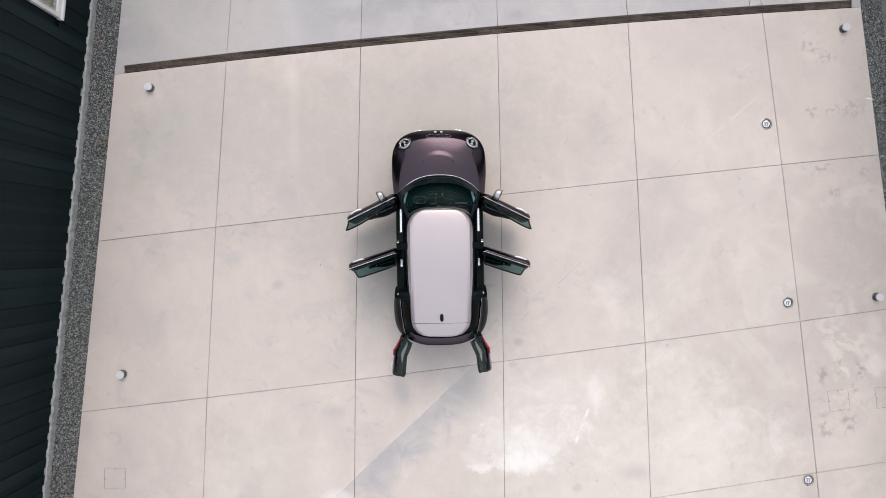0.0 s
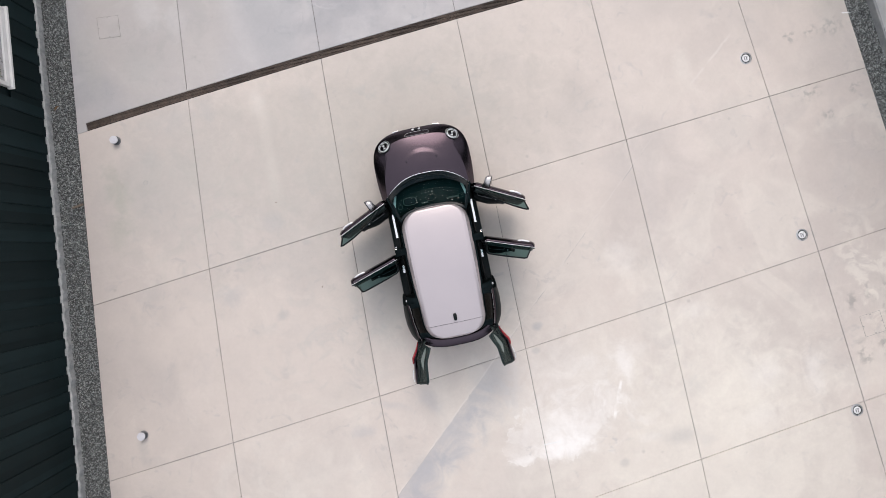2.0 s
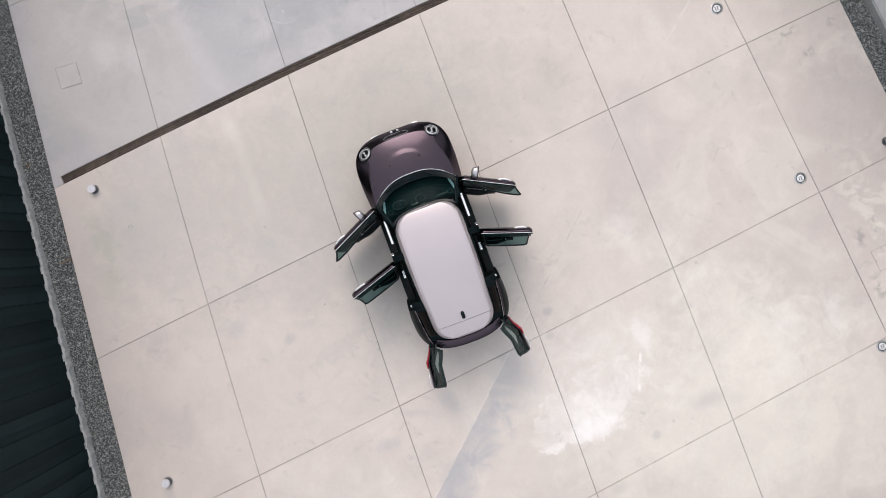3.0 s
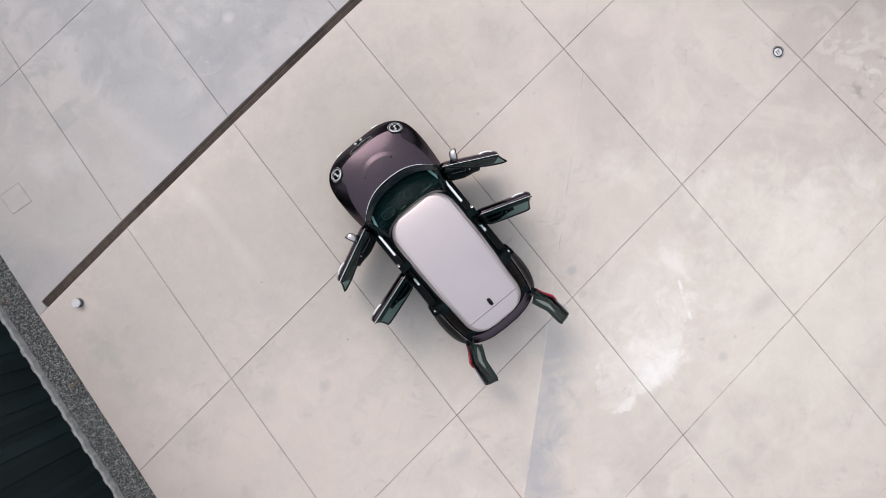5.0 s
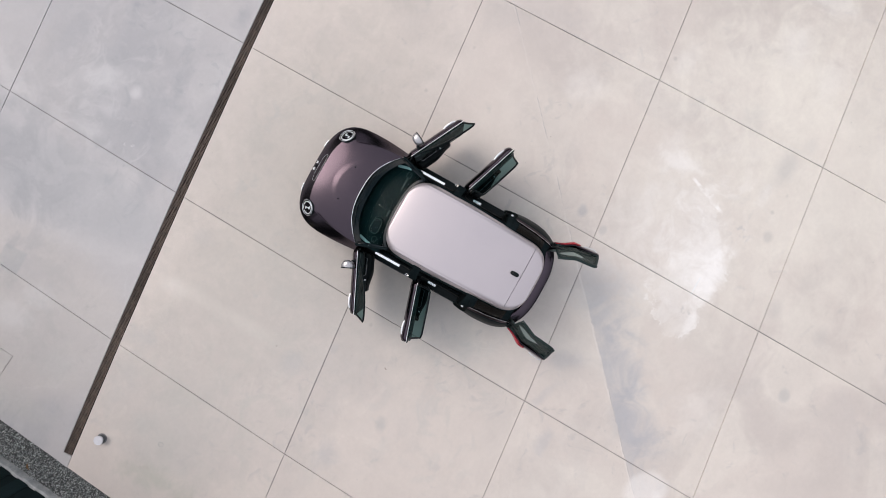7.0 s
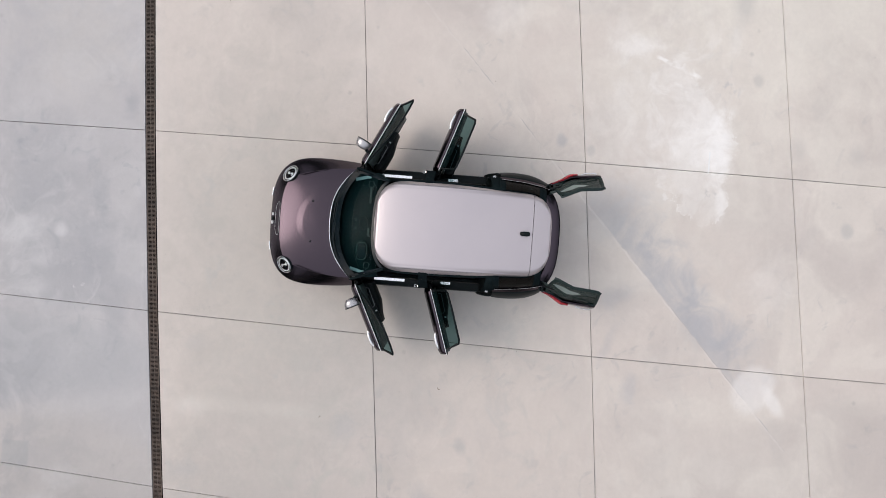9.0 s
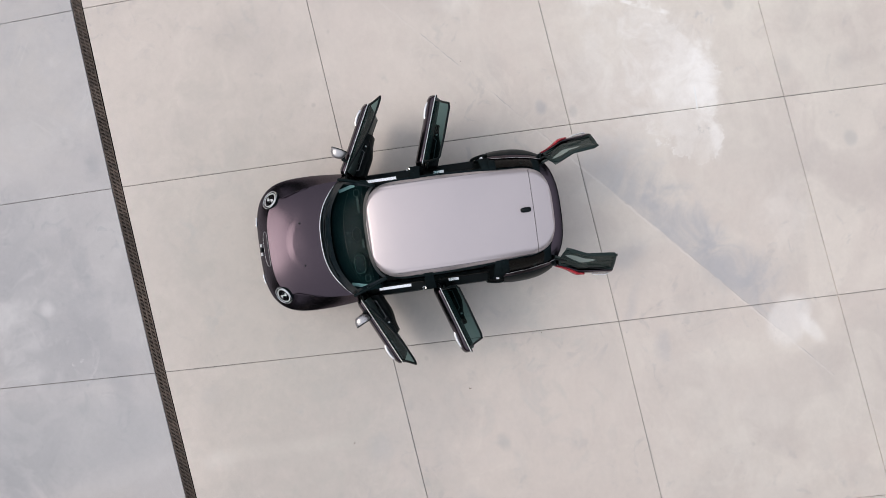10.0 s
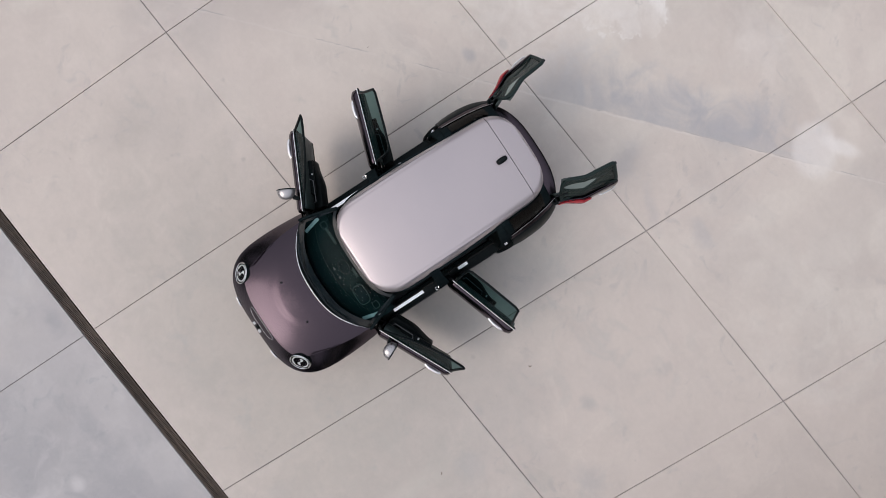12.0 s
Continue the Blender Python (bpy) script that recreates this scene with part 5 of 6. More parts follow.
def build_interior():
    v, f = joined(box(-0.72, -1.90, 0.27, 0.72, 0.98, 0.31), box(-0.74, 0.86, 0.31, 0.74, 0.98, 0.84), box(-0.10, -0.55, 0.31, 0.10, 0.86, 0.40), box(-0.70, -1.88, 0.31, 0.70, -1.15, 0.62))
    part("floor_pan", mesh_from("floor_pan", v, f, M_PLASTIC), CAR, "black carpeted floor and load bay")
    rows = []
    for y, z in ((1.04, 0.93), (0.98, 0.945), (0.85, 0.952), (0.70, 0.945), (0.58, 0.92), (0.53, 0.86), (0.53, 0.72), (0.60, 0.60)):
        rows.append([Vector((0.73 * k, y - 0.20 * abs(k) ** 2.4 * (1 if y > 0.8 else 0.2), z - 0.012 * abs(k) ** 2)) for k in (i / 12 - 1 for i in range(25))])
    dash = part("dashboard", mesh_from("dashboard", *grid(rows), M_DASH, True), CAR, "dark green-grey dashboard", thick=0.02)
    rows = []
    for r, h in ((0.155, 0.0), (0.15, 0.03), (0.12, 0.045), (0.0, 0.047)):
        rows.append([Vector((-0.37 + r * math.cos(q), 0.70 + 0.62 * r * math.sin(q), 0.94 + h)) for q in (2 * math.pi * k / 24 for k in range(24))])
    part("instrument_hood", mesh_from("instrument_hood", *grid(rows, True), M_DASH, True), dash)
    part("centre_dial", mesh_from("centre_dial", *lathe([(0.125, -0.03), (0.125, 0.01), (0.112, 0.018), (0.10, 0.008), (0, 0.008)], 28, pose(0, 0.53, 0.83, 72)), M_GLOSS_BLACK, True), dash, "round black central display")
    loop = [Vector((-0.37 + 0.12 * math.copysign(abs(math.cos(q)) ** 0.6, math.cos(q)), 0.70 + 0.07 * math.copysign(abs(math.sin(q)) ** 0.6, math.sin(q)), 0.994)) for q in (2 * math.pi * k / 28 for k in range(28))]
    part("instrument_rim", mesh_from("instrument_rim", *tube(loop, 0.006, 6, True), M_DOOR_TRIM, True), dash)
    loop = [Vector((0.02 + 0.095 * math.cos(q), 0.70 + 0.06 * math.sin(q), 0.955)) for q in (2 * math.pi * k / 24 for k in range(24))]
    part("speaker_rim", mesh_from("speaker_rim", *tube(loop, 0.006, 6, True), M_TRIM, True), dash)
    part("dash_seam", mesh_from("dash_seam", *tube([Vector((0.60 * k, 0.86 - 0.13 * abs(k) ** 2.4, 0.957 - 0.012 * k * k)) for k in (i / 12 - 1 for i in range(25))], 0.005, 6), M_TRIM, True), dash)
    for x0, x1 in ((-0.17, -0.05), (0.30, 0.52)):
        part("air_vent", mesh_from("air_vent", *box(x0, 0.615, 0.935, x1, 0.645, 0.952), M_DOOR_TRIM), dash, bevel=0.006)
    m = Matrix.Translation((-0.37, 0.70, 0.984))
    part("instrument_screen", mesh_from("instrument_screen", *box(-0.10, -0.055, 0, 0.10, 0.055, 0.008, m), M_FRIT), dash, "black instrument display", bevel=0.02)
    for s in (-1, 1):
        ring = [Vector((s * 0.565 + 0.042 * math.copysign(abs(math.cos(q)) ** 0.5, math.cos(q)), 0.63 + 0.036 * math.copysign(abs(math.sin(q)) ** 0.5, math.sin(q)), 0.950)) for q in (2 * math.pi * k / 24 for k in range(24))]
        part("vent_rim", mesh_from("vent_rim", *tube(ring, 0.005, 6, True), M_DOOR_TRIM, True), dash)
    for x in (-0.06, 0.06):
        part("dash_button", mesh_from("dash_button", *box(x - 0.012, 0.80, 0.949, x + 0.012, 0.82, 0.956), M_NECK), dash)
    for s in (-1, 1):
        part("speaker_grille", mesh_from("speaker_grille", *lathe([(0.055, 0), (0.055, 0.01), (0.045, 0.014), (0, 0.013)], 20, pose(s * 0.60, 0.70, 0.935)), M_DASH, True), dash)
        # white patch added in place of bright ground glimpsed through the open door
        part("bright_ground_patch", mesh_from("bright_ground_patch", *box(-0.022, -0.11, 0, 0.022, 0.11, 0.012, pose(s * 0.645, 0.75, 0.938, 0, 0, s * 14)), M_LENS_WHITE), dash, "pale patch for the bright ground seen past the dashboard", bevel=0.004)
    m = pose(-0.37, 0.42, 0.82, 62)
    wheel = part("steering_wheel", mesh_from("steering_wheel", *joined(tube([m @ Vector((0.185 * math.cos(2 * math.pi * k / 32), 0.185 * math.sin(2 * math.pi * k / 32), 0)) for k in range(32)], 0.016, 8, True), lathe([(0.07, -0.03), (0.07, 0.01), (0.05, 0.025), (0, 0.027)], 20, m), box(-0.18, -0.02, -0.012, 0.18, 0.02, 0.008, m)), M_PLASTIC, True), CAR)

    def seat(x, y, w, back):
        rows = []
        for i in range(13):
            t = i / 12
            yy = lerp(0.27, -0.24, t)
            rows.append([Vector((x + w * k, y + yy, 0.50 + 0.05 * abs(k) ** 3 + 0.03 * math.cos(math.pi * (t - 0.1)) - 0.04 * max(0, 0.12 - t) * 8)) for k in (j / 6 - 1 for j in range(13))])
        st = part("seat", mesh_from("seat", *grid(rows), M_FABRIC, True), CAR, "charcoal seat", thick=0.16)
        rows = []
        for i in range(13):
            t = i / 12
            zz = lerp(0.50, 1.08, t)
            rows.append([Vector((x + w * k * (1 - 0.15 * t), y - 0.20 - back * t + 0.045 * abs(k) ** 3, zz)) for k in (j / 6 - 1 for j in range(13))])
        part("backrest", mesh_from("backrest", *grid(rows), M_FABRIC, True), st, thick=0.10)
        return st
    for s in (-1, 1):
        st = seat(s * 0.37, 0.05, 0.25, 0.22)
        part("headrest", mesh_from("headrest", *box(s * 0.37 - 0.13, -0.44, 1.09, s * 0.37 + 0.13, -0.35, 1.25), M_FABRIC), st, bevel=0.035)
    rb = seat(0.0, -0.72, 0.66, 0.16)
    for x in (-0.38, 0.38):
        part("headrest", mesh_from("headrest", *box(x - 0.12, -1.12, 1.07, x + 0.12, -1.04, 1.20), M_FABRIC), rb, bevel=0.03)


def build_wheel(s, y):
    m = Matrix.Translation((s * 0.785, y, 0.315)) @ Matrix.Rotation(s * math.pi / 2, 4, "Y")
    w = part("wheel", mesh_from("wheel", *lathe([(0.21, -0.10), (0.295, -0.105), (0.312, -0.085), (0.315, -0.04), (0.315, 0.04), (0.312, 0.085), (0.295, 0.105), (0.21, 0.10)], 40, m), M_RUBBER, True), CAR, "black tyre on an alloy rim")
    part("rim", mesh_from("rim", *lathe([(0.212, -0.09), (0.212, 0.095), (0.20, 0.10), (0.195, 0.07), (0.19, -0.03), (0.0, -0.035)], 40, m), M_ALLOY, True), w)
    for k in range(5):
        a = 2 * math.pi * k / 5
        part("spoke", mesh_from("spoke", *box(0.03, -0.028, 0.055, 0.197, 0.028, 0.085, m @ Matrix.Rotation(a, 4, "Z")), M_ALLOY), w, bevel=0.008)
    part("hub_cap", mesh_from("hub_cap", *lathe([(0.05, 0.05), (0.05, 0.088), (0.035, 0.094), (0, 0.095)], 20, m), M_GLOSS_BLACK, True), w)
    # black cladding round the arch
    arc = []
    for k in range(25):
        a = math.pi * (-0.08 + 1.16 * k / 24)
        yy, zz = y + 0.345 * math.cos(a), 0.315 + 0.345 * math.sin(a)
        half = 0.913 if y > 0 else 0.915
        dy = max(yy - 1.3, 0) / 0.815 if y > 0 else max(-1.3 - yy, 0) / 0.833
        x = half * max(1 - dy ** 3.0, 0) ** (1 / 3.0) - 0.022 - (0.035 * max(0, (1.3 - yy) / 0.5) ** 1.6 if y > 0 else 0)
        arc.append(Vector((s * (x - 0.02 * max(0, zz - 0.6) / 0.06), yy, zz)))
    part("arch_trim", mesh_from("arch_trim", *tube(arc, 0.022, 8), M_PLASTIC, True), CAR, "black plastic wheel-arch trim")
    rows = [[Vector((s * x, y + 0.36 * math.cos(a), 0.315 + 0.36 * math.sin(a))) for a in (math.pi * k / 16 for k in range(17))] for x in (0.60, 0.86)]
    part("wheel_house", mesh_from("wheel_house", *grid(rows), M_PLASTIC, True), CAR, thick=0.008)


def build_side_door(s, hx, hy, phi, length, front):
    """A side door swung open on its front hinge: u along the door, v inwards, z up."""
    sp, cp = math.sin(radians(phi)), math.cos(radians(phi))

    def P(u, v, z):
        return Vector((s * (hx + u * sp - v * cp), hy - u * cp - v * sp, z))

    def net(us, fn):
        return grid([[P(*fn(u, k)) for k in range(9)] for u in us])
    us = [length * i / 20 for i in range(21)]

    def low(u):
        if front:
            return 0.24 + 0.10 * max(0.0, 0.12 - u) / 0.12
        return 0.24 + 0.24 * smooth01((u - length * 0.62) / (length * 0.36))
    zs = (0, 0.10, 0.28, 0.48, 0.66, 0.80, 0.90, 0.965, 1.0)
    vs = (0.030, -0.020, -0.048, -0.064, -0.070, -0.062, -0.040, -0.004, 0.042)

    def outer(u, k):
        round_end = 0.02 * max(0, (u - length + 0.06) / 0.06) ** 2 + 0.02 * max(0, (0.05 - u) / 0.05) ** 2
        return u, vs[k] + round_end, lerp(low(u), 0.955, zs[k])
    door = part("front_door" if front else "rear_door", mesh_from("door", *net(us, outer), M_PLUM, True), CAR, "open plum car door with chrome handle", thick=0.012)
    # door shell: edge and inner steel
    rim = [P(u, 0.055, low(u)) for u in us] + [P(length, 0.055, z) for z in (0.5, 0.75, 0.95)] + [P(u, 0.055, 0.95) for u in reversed(us)] + [P(0, 0.055, z) for z in (0.75, 0.5)]
    part("door_edge", mesh_from("door_edge", *tube(rim, 0.014, 6, True), M_PLASTIC, True), door)
    zin = (0.0, 0.12, 0.3, 0.45, 0.6, 0.75, 0.88, 0.97, 1.0)
    vin = (0.065, 0.085, 0.10, 0.105, 0.108, 0.110, 0.108, 0.098, 0.062)
    part("inner_trim", mesh_from("inner_trim", *net([lerp(0.03, length - 0.03, i / 16) for i in range(17)], lambda u, k: (u, vin[k], lerp(low(u) + 0.03, 0.962, zin[k]))), M_DOOR_TRIM, True), door, "dark green-grey inner door trim", thick=0.02)
    end = 0.66 if front else 0.58
    rows = []
    for i in range(15):
        t = i / 14
        u = lerp(0.03, end, t)
        deep = 0.135 * (1 - smooth01((t - 0.45) / 0.55) * 0.55) * smooth01(t / 0.12 + 0.3)
        rows.append([P(u, v, z) for v, z in ((0.10, 0.36), (0.10 + deep * 0.85, 0.38), (0.10 + deep, 0.46), (0.10 + deep, 0.60), (0.10 + deep * 0.8, 0.645), (0.10, 0.65))])
    part("door_bin", mesh_from("door_bin", *grid(rows), M_PLASTIC, True), door, "black armrest and bin", thick=0.012)
    part("armrest", mesh_from("armrest", *box(0.22, 0.105, 0.70, 0.66 * length, 0.165, 0.745, P), M_PLASTIC), door, bevel=0.012)
    part("pull_handle", mesh_from("pull_handle", *tube([P(0.10, 0.125, 0.78), P(0.12, 0.168, 0.785), P(0.38, 0.160, 0.785), P(0.40, 0.120, 0.78)], 0.006, 8), M_NECK, True), door, "slim grey pull handle")
    part("lock_light", mesh_from("lock_light", *box(0.455, 0.135, 0.746, 0.475, 0.16, 0.752, P), M_LENS_WHITE), door)
    # waist chrome and weather strip
    part("belt_chrome", mesh_from("belt_chrome", *tube([P(u, 0.044, 0.968) for u in us], 0.0055, 6), M_BRIGHT, True), door)
    # glass and its frame lean inwards
    if front:
        shape = [(0.02, 0.97), (0.16, 1.055), (0.30, 1.15), (0.44, 1.235), (0.58, 1.29), (0.74, 1.325), (0.90, 1.332), (length + 0.01, 1.322), (length + 0.045, 1.30), (length + 0.005, 1.12), (length - 0.02, 0.97)]
    else:
        shape = [(0.03, 0.97), (0.03, 1.15), (0.04, 1.31), (0.07, 1.335), (0.30, 1.345), (0.52, 1.34), (length - 0.24, 1.335), (length - 0.185, 1.31), (length - 0.13, 1.15), (length - 0.06, 0.97)]
    lean = lambda z: 0.058 + 0.56 * (z - 0.965)
    path = [P(u, lean(z), z) for u, z in shape]
    part("window_frame", mesh_from("window_frame", *tube(path, 0.014, 8), M_GLOSS_BLACK, True), door, "gloss black window frame")
    mid = [P(u, lean(z) + 0.002, z) for u, z in shape]
    base = [P(lerp(shape[0][0], shape[-1][0], i / (len(mid) - 1)), lean(0.955), 0.955) for i in range(len(mid))]
    part("window_glass", mesh_from("window_glass", *grid([[a.lerp(b, t) for a, b in zip(base, mid)] for t in (0, 0.5, 1)]), M_GLASS, True), door, "tinted side window")
    # bow handle
    hu = length - 0.20
    path = [P(hu - 0.105, -0.038, 0.868), P(hu - 0.085, -0.052, 0.874), P(hu - 0.03, -0.060, 0.878), P(hu + 0.04, -0.060, 0.878), P(hu + 0.09, -0.052, 0.874), P(hu + 0.11, -0.038, 0.868)]
    part("door_handle", mesh_from("door_handle", *joined(tube(resample(path, 14), 0.019, 10, flat=0.9)), M_BRIGHT, True), door, "chrome bow handle")
    for u, z in ((0.0, 0.42), (0.0, 0.74)):
        part("hinge", mesh_from("hinge", *box(-0.045, 0.02, z - 0.03, 0.01, 0.05, z + 0.03, P), M_GLOSS_BLACK), door, bevel=0.005)
    part("check_strap", mesh_from("check_strap", *box(-0.07, 0.06, 0.56, 0.02, 0.07, 0.585, P), M_PLASTIC), door)
    part("latch", mesh_from("latch", *box(length - 0.008, 0.0, 0.74, length + 0.008, 0.045, 0.82, P), M_STEEL), door)
    if front:
        # door mirror: rounded silver cap, dark glass on its flat side; it has swung round with the door
        c = Vector((s * 1.098, 0.775, 1.03))
        fw, lt = Vector((-s * sp, cp, 0)), Vector((cp, s * sp, 0))

        def Q(a, f, z):
            return c + lt * a + fw * f + Vector((0, 0, z))
        rows = []
        for i in range(10):
            t = math.pi / 2 * i / 9
            rows.append([Q(0.108 * math.cos(t) ** 0.7 * math.cos(q), 0.115 * math.sin(t) - 0.045, 0.076 * math.cos(t) ** 0.7 * math.sin(q) + 0.012 * math.sin(t)) for q in (2 * math.pi * k / 28 for k in range(28))])
        part("side_mirror", mesh_from("side_mirror", *grid(rows, True), M_MIRROR_CAP, True), door, "satin silver door mirror", thick=0.006)
        part("mirror_frame", mesh_from("mirror_frame", *tube([Q(0.104 * math.cos(2 * math.pi * k / 28), -0.046, 0.072 * math.sin(2 * math.pi * k / 28)) for k in range(28)], 0.007, 6, True), M_GLOSS_BLACK, True), door)
        part("mirror_foot", mesh_from("mirror_foot", *tube([P(0.16, 0.02, 0.955), P(0.17, -0.03, 0.965), Q(-s * 0.05, 0.0, -0.05)], 0.026, 8), M_GLOSS_BLACK, True), door)
        v = [Q(0.10 * math.cos(2 * math.pi * k / 28), -0.041, 0.069 * math.sin(2 * math.pi * k / 28)) for k in range(28)]
        part("mirror_glass", mesh_from("mirror_glass", v, [tuple(range(28))], M_CHROME), door, thick=0.004)
    return door


def build_barn_door(s, length):
    """One of the two rear doors, swung out: u from the hinge, v towards the middle of the car, z up."""
    d = Vector((0.092, -0.996))
    n = Vector((-0.996, -0.092))

    def P(u, v, z):
        return Vector((s * (0.745 + u * d.x + v * n.x), -1.845 + u * d.y + v * n.y, z))

    def out(u):
        return -0.140 * smooth01(u / 0.30 * 0.5 + 0.08) / smooth01(0.58) if u < 0.30 else -0.140 - 0.004 * (u - 0.3) / 0.45
    zs = [0.62, 0.66, 0.72, 0.80, 0.88, 0.95, 0.99]
    ks = [0.70, 0.90, 1.0, 1.0, 0.95, 0.82, 0.68]
    us = [length * i / 18 for i in range(19)]
    door = part("tail_door", mesh_from("tail_door", *grid([[P(u, out(u) * k + 0.012 * (1 - k), z) for z, k in zip(zs, ks)] for u in us]), M_PLUM, True), CAR, "open side-hinged rear door with red tail lamp", thick=0.012)
    inside = lambda u: out(u) + 0.085
    part("inner_trim", mesh_from("inner_trim", *grid([[P(u, inside(u) + dv, z) for z, dv in ((0.625, -0.06), (0.66, 0.0), (0.76, 0.025), (0.86, 0.035), (0.94, 0.03), (0.985, 0.02))] for u in us]), M_DOOR_TRIM, True), door, "dark inner door trim", thick=0.02)
    for u in (0.0, length):
        rows = [[P(u, lerp(out(u) * k + 0.012, inside(u), t), z) for t in (0, 0.5, 1)] for z, k in zip(zs, ks)]
        part("door_edge", mesh_from("door_edge", *grid(rows), M_GLOSS_BLACK), door, thick=0.012)
    # upper frame and glass, leaning towards the car's middle
    lean = lambda u, z: out(u) * 0.70 + 0.03 + 0.55 * (z - 0.985)
    top = length - 0.10
    end = lambda z: lerp(length - 0.012, top, smooth01((z - 0.985) / 0.35))
    shape = [(0.05, 0.985), (0.045, 1.12), (0.055, 1.26), (0.10, 1.325), (0.28, 1.345), (0.45, 1.345), (top - 0.04, 1.342), (top, 1.325), (end(1.15), 1.15), (length - 0.012, 0.985)]
    dense = resample([Vector((u, 0, z)) for u, z in shape], 40)
    part("window_frame", mesh_from("window_frame", *tube([P(p.x, lean(p.x, p.z), p.z) for p in dense] , 0.022, 8, True), M_TRIM, True), door, "dark rear window frame")
    rows = []
    for k in range(8):
        z = lerp(0.985, 1.335, k / 7)
        rows.append([P(u, lean(u, z) - 0.004, z) for u in (lerp(0.055, end(z) - 0.01, i / 14) for i in range(15))])
    part("window_glass", mesh_from("window_glass", *grid(rows), M_REAR_GLASS, True), door, "tinted rear window")
    # inner frame panel round a slim lens-shaped light
    swell = lambda u: 0.062 * max(math.sin(math.pi * min(max((u - 0.07) / 0.40, 0.0), 1.0)), 0.0) ** 0.6
    for side in (-1, 1):
        fr = []
        for k in range(5):
            row = []
            for i in range(25):
                u = lerp(0.05, length - 0.02, i / 24)
                inner, rim = 1.175 + side * swell(u), 0.985 if side < 0 else 1.338
                z = lerp(inner, rim, k / 4)
                u = min(u, end(z) - 0.008)
                row.append(P(u, lean(u, z) + 0.012, z))
            fr.append(row)
        part("frame_panel", mesh_from("frame_panel", *grid(fr), M_PALE_FRAME, True), door, thick=0.012)
    # tail lamp: red lens in a chrome surround near the hinge
    def shoulder(u, z):
        k = table(z, list(zip(zs, ks)))
        return out(u) * k + 0.012 * (1 - k)
    lens = []
    for i in range(19):
        u = lerp(0.02, 0.40, i / 18)
        h = 0.075 * math.sin(math.pi * (0.05 + 0.90 * i / 18)) ** 0.5
        lens.append([P(u, shoulder(u, 0.905 + h * q) - 0.010 - 0.011 * (1 - q * q), 0.905 + h * q) for q in (-1, -0.75, -0.4, 0, 0.4, 0.75, 1)])
    lamp = part("tail_lamp", mesh_from("tail_lamp", *grid(lens), M_RED, True), door, "red curved tail lamp", thick=0.012)
    part("lamp_surround", mesh_from("lamp_surround", *tube([r[0] for r in lens] + [r[-1] for r in reversed(lens)], 0.003, 6, True), M_GLOSS_BLACK, True), door)
    part("pull_handle", mesh_from("pull_handle", *tube([P(length - 0.22, out(0.5) - 0.006, 0.83), P(length - 0.17, out(0.5) - 0.018, 0.835), P(length - 0.05, out(0.5) - 0.020, 0.835), P(length - 0.005, out(0.5) - 0.008, 0.83)], 0.010, 8), M_BRIGHT, True), door, "chrome rear door handle")
    part("wiper", mesh_from("wiper", *joined(tube([P(length - 0.05, lean(0.6, 1.0) - 0.03, 1.0), P(length - 0.20, lean(0.5, 1.06) - 0.035, 1.06), P(length - 0.36, lean(0.35, 1.09) - 0.03, 1.09)], 0.008, 6)), M_PLASTIC, True), door)
    part("latch", mesh_from("latch", *joined(box(length, -0.07, 0.78, length + 0.02, -0.03, 0.86, P), box(length - 0.10, lean(length, 1.31) - 0.01, 1.295, length - 0.07, lean(length, 1.31) + 0.02, 1.325, P), box(length, -0.05, 0.95, length + 0.015, 0.0, 1.0, P)), M_PLASTIC), door, "black door latch")
    for z in (0.74, 0.93):
        part("hinge", mesh_from("hinge", *tube([P(-0.06, 0.05, z), P(-0.02, 0.01, z), P(0.03, 0.0, z)], 0.018, 8), M_GLOSS_BLACK, True), door)
    part("gas_strut", mesh_from("gas_strut", *tube([P(-0.06, 0.09, 1.18), P(0.10, 0.06, 1.16)], 0.010, 8), M_PLASTIC, True), door)


build_hood()
build_front()
for side in (-1, 1):
    build_headlamp(side)
build_rear()
build_roof()
build_glasshouse()
build_sills()
build_interior()
for side in (-1, 1):
    for wy in WHEEL_Y:
        build_wheel(side, wy)
build_side_door(-1, 0.862, 0.800, 64.5, 0.99, True)
build_side_door(1, 0.860, 0.785, 63.2, 0.97, True)
build_side_door(-1, 0.842, -0.250, 72.0, 0.94, False)
build_side_door(1, 0.842, -0.245, 71.0, 0.92, False)
build_barn_door(-1, 0.755)
build_barn_door(1, 0.705)


# ---- pieces of the setting: slabs and boards ----

def crossing(c, r):
    x, y = c[0], r[0]
    for _ in range(12):
        x, y = c[0] + c[1] * y + c[2] * y * y, r[0] + r[1] * x + r[2] * x * x
    return Vector((x, y, 0))


def slab(parent, west, east, south, north, rng):
    g = 0.0044
    q = [crossing((c[0] + dc, c[1], c[2]), (r[0] + dr, r[1], r[2])) for c, dc, r, dr in ((west, g, south, g), (east, -g, south, g), (east, -g, north, -g), (west, g, north, -g))]
    mid = sum(q, Vector()) / 4
    up = rng.uniform(-0.0012, 0.0012)
    rows = [[p - mid + Vector((0, 0, -0.1)) for p in q], [p - mid + Vector((0, 0, up - 0.003)) for p in q], [p - mid - 0.003 * (p - mid).normalized() * 1.4 + Vector((0, 0, up)) for p in q]]
    v, f = grid(rows, True)
    ob = part("slab", mesh_from("slab", v, f + [(8, 9, 10, 11)], concrete_at(mid.x, mid.y)), parent)
    ob.location = mid
    return ob


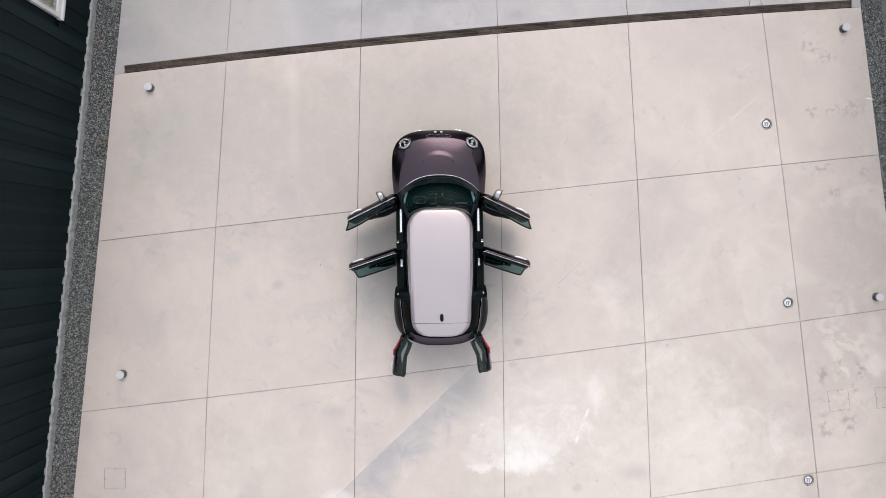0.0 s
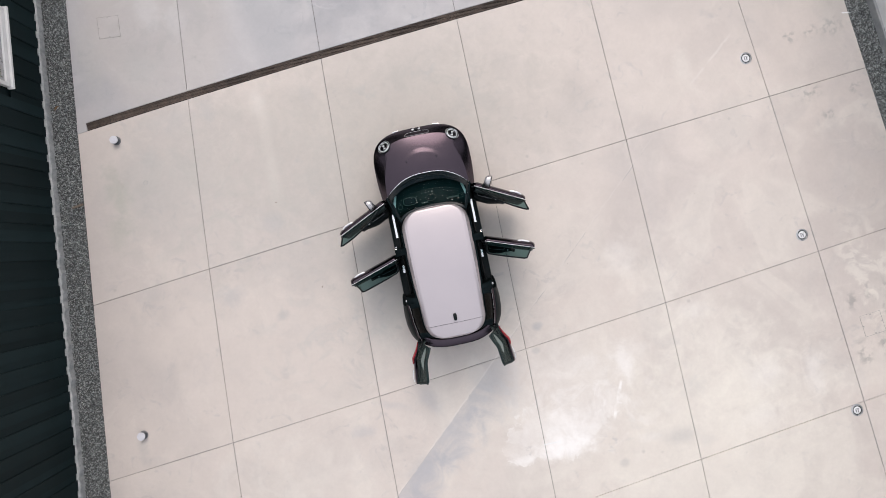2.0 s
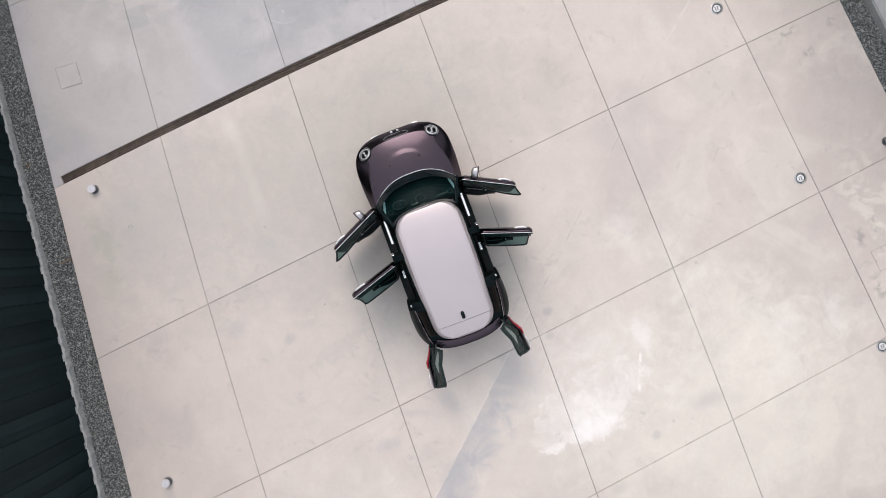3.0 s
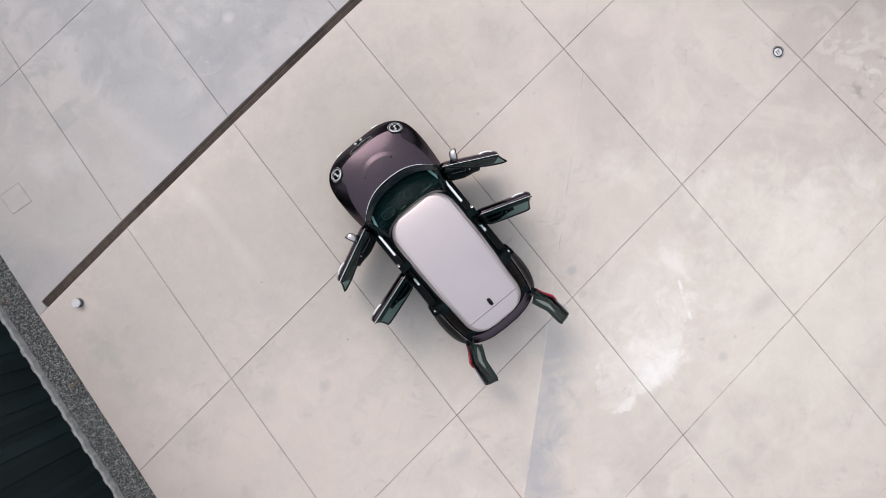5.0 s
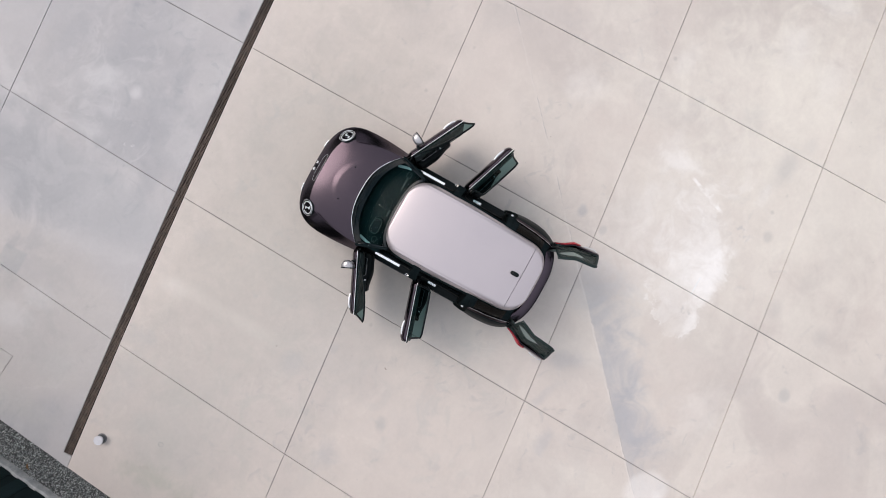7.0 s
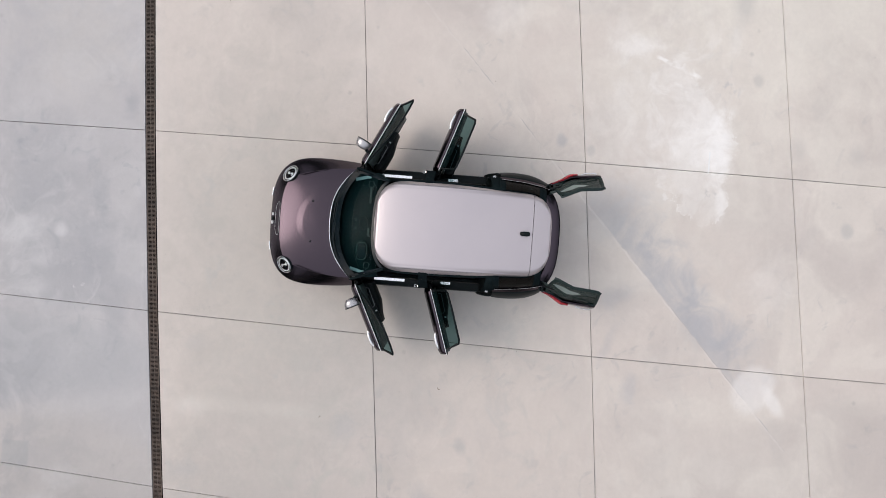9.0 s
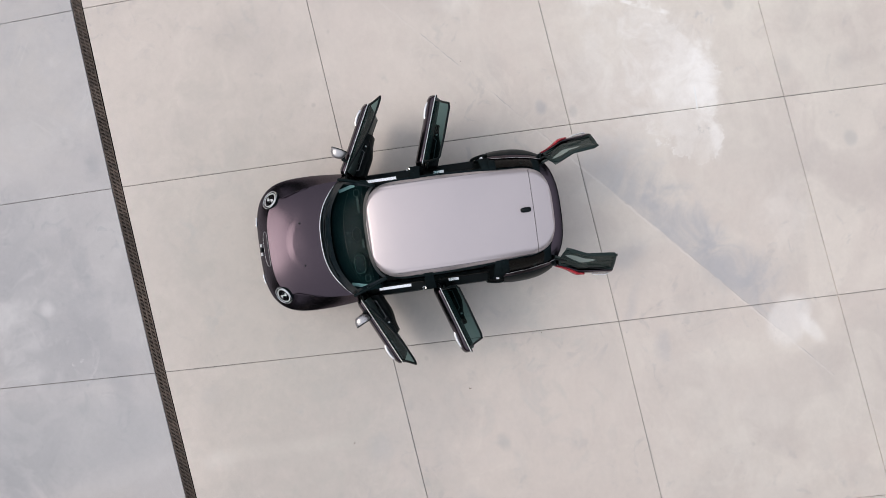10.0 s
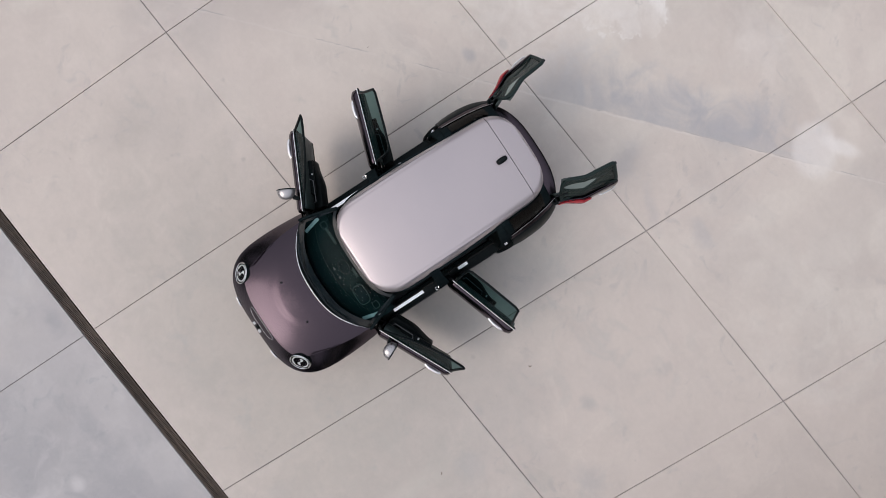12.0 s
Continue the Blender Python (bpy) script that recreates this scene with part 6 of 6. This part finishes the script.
paving = empty("pavement", 0, 0, 0, "large pale floated concrete slabs with thin dark saw-cut joints", "pavement", kind="structure")
slab_rng = random.Random(12)
for rows_of in (ROWS_SOUTH, ROWS_NORTH):
    for south, north in zip(rows_of, rows_of[1:]):
        cols = COLUMNS if rows_of is ROWS_SOUTH else COLUMNS[:5] + [(7.20, -0.100, -0.0015)] + COLUMNS[5:]
        for west, east in zip(cols, cols[1:]):
            slab(paving, west, east, south, north, slab_rng)
# concrete that closes the yard at both ends of the drain
for (a, b) in ((None, -6.606), (8.868, None)):
    r0, r1 = ROWS_SOUTH[-1], (ROWS_NORTH[0][0] + 0.0042, *ROWS_NORTH[0][1:])
    if a is None:
        q = [crossing(COLUMNS[0], r0), Vector((b, drain_y(b) - 0.08, 0)), Vector((b, drain_y(b) + 0.0842, 0)), crossing(COLUMNS[0], r1)]
    else:
        q = [Vector((a, drain_y(a) - 0.08, 0)), crossing(COLUMNS[-1], r0), crossing(COLUMNS[-1], r1), Vector((a, drain_y(a) + 0.0842, 0))]
    v, f = grid([[p + Vector((0, 0, -0.1)) for p in q], q], True)
    part("slab", mesh_from("slab", v, f + [(4, 5, 6, 7)], M_CONCRETE_COOL), paving)

board_rng = random.Random(21)
WALL_TURN = -math.degrees(math.atan(0.109))
under = mesh_from("board", *box(0, -0.176, 0.085, 0.022, 0.176, 3.3), M_BOARD)
over = mesh_from("board", *box(0.024, -0.105, 0.06, 0.046, 0.105, 3.3), M_BOARD)
# boards cut short below and above the window
SHORT = {}
for full, x0, x1, half, low in ((under, 0, 0.022, 0.176, 0.085), (over, 0.024, 0.046, 0.105, 0.06)):
    SHORT[full] = mesh_from("board", *joined(box(x0, -half, low, x1, half, 0.73), box(x0, -half, 2.50, x1, half, 3.3)), M_BOARD)
for i in range(82):
    y = -13.3 + 0.358 * i
    for me, dy in ((under, 0.0), (over, 0.179)):
        yy = y + dy + board_rng.uniform(-0.008, 0.008)
        if 4.20 < yy < 5.98:
            me = SHORT[me]
        b = part("board", me, WALL_WEST)
        b.matrix_basis = pose(wall_line(yy) - 0.078 + board_rng.uniform(-0.002, 0.004), yy, board_rng.uniform(-0.02, 0.012), board_rng.uniform(-0.1, 0.1), board_rng.uniform(-0.12, 0.12), WALL_TURN + board_rng.uniform(-0.7, 0.7))
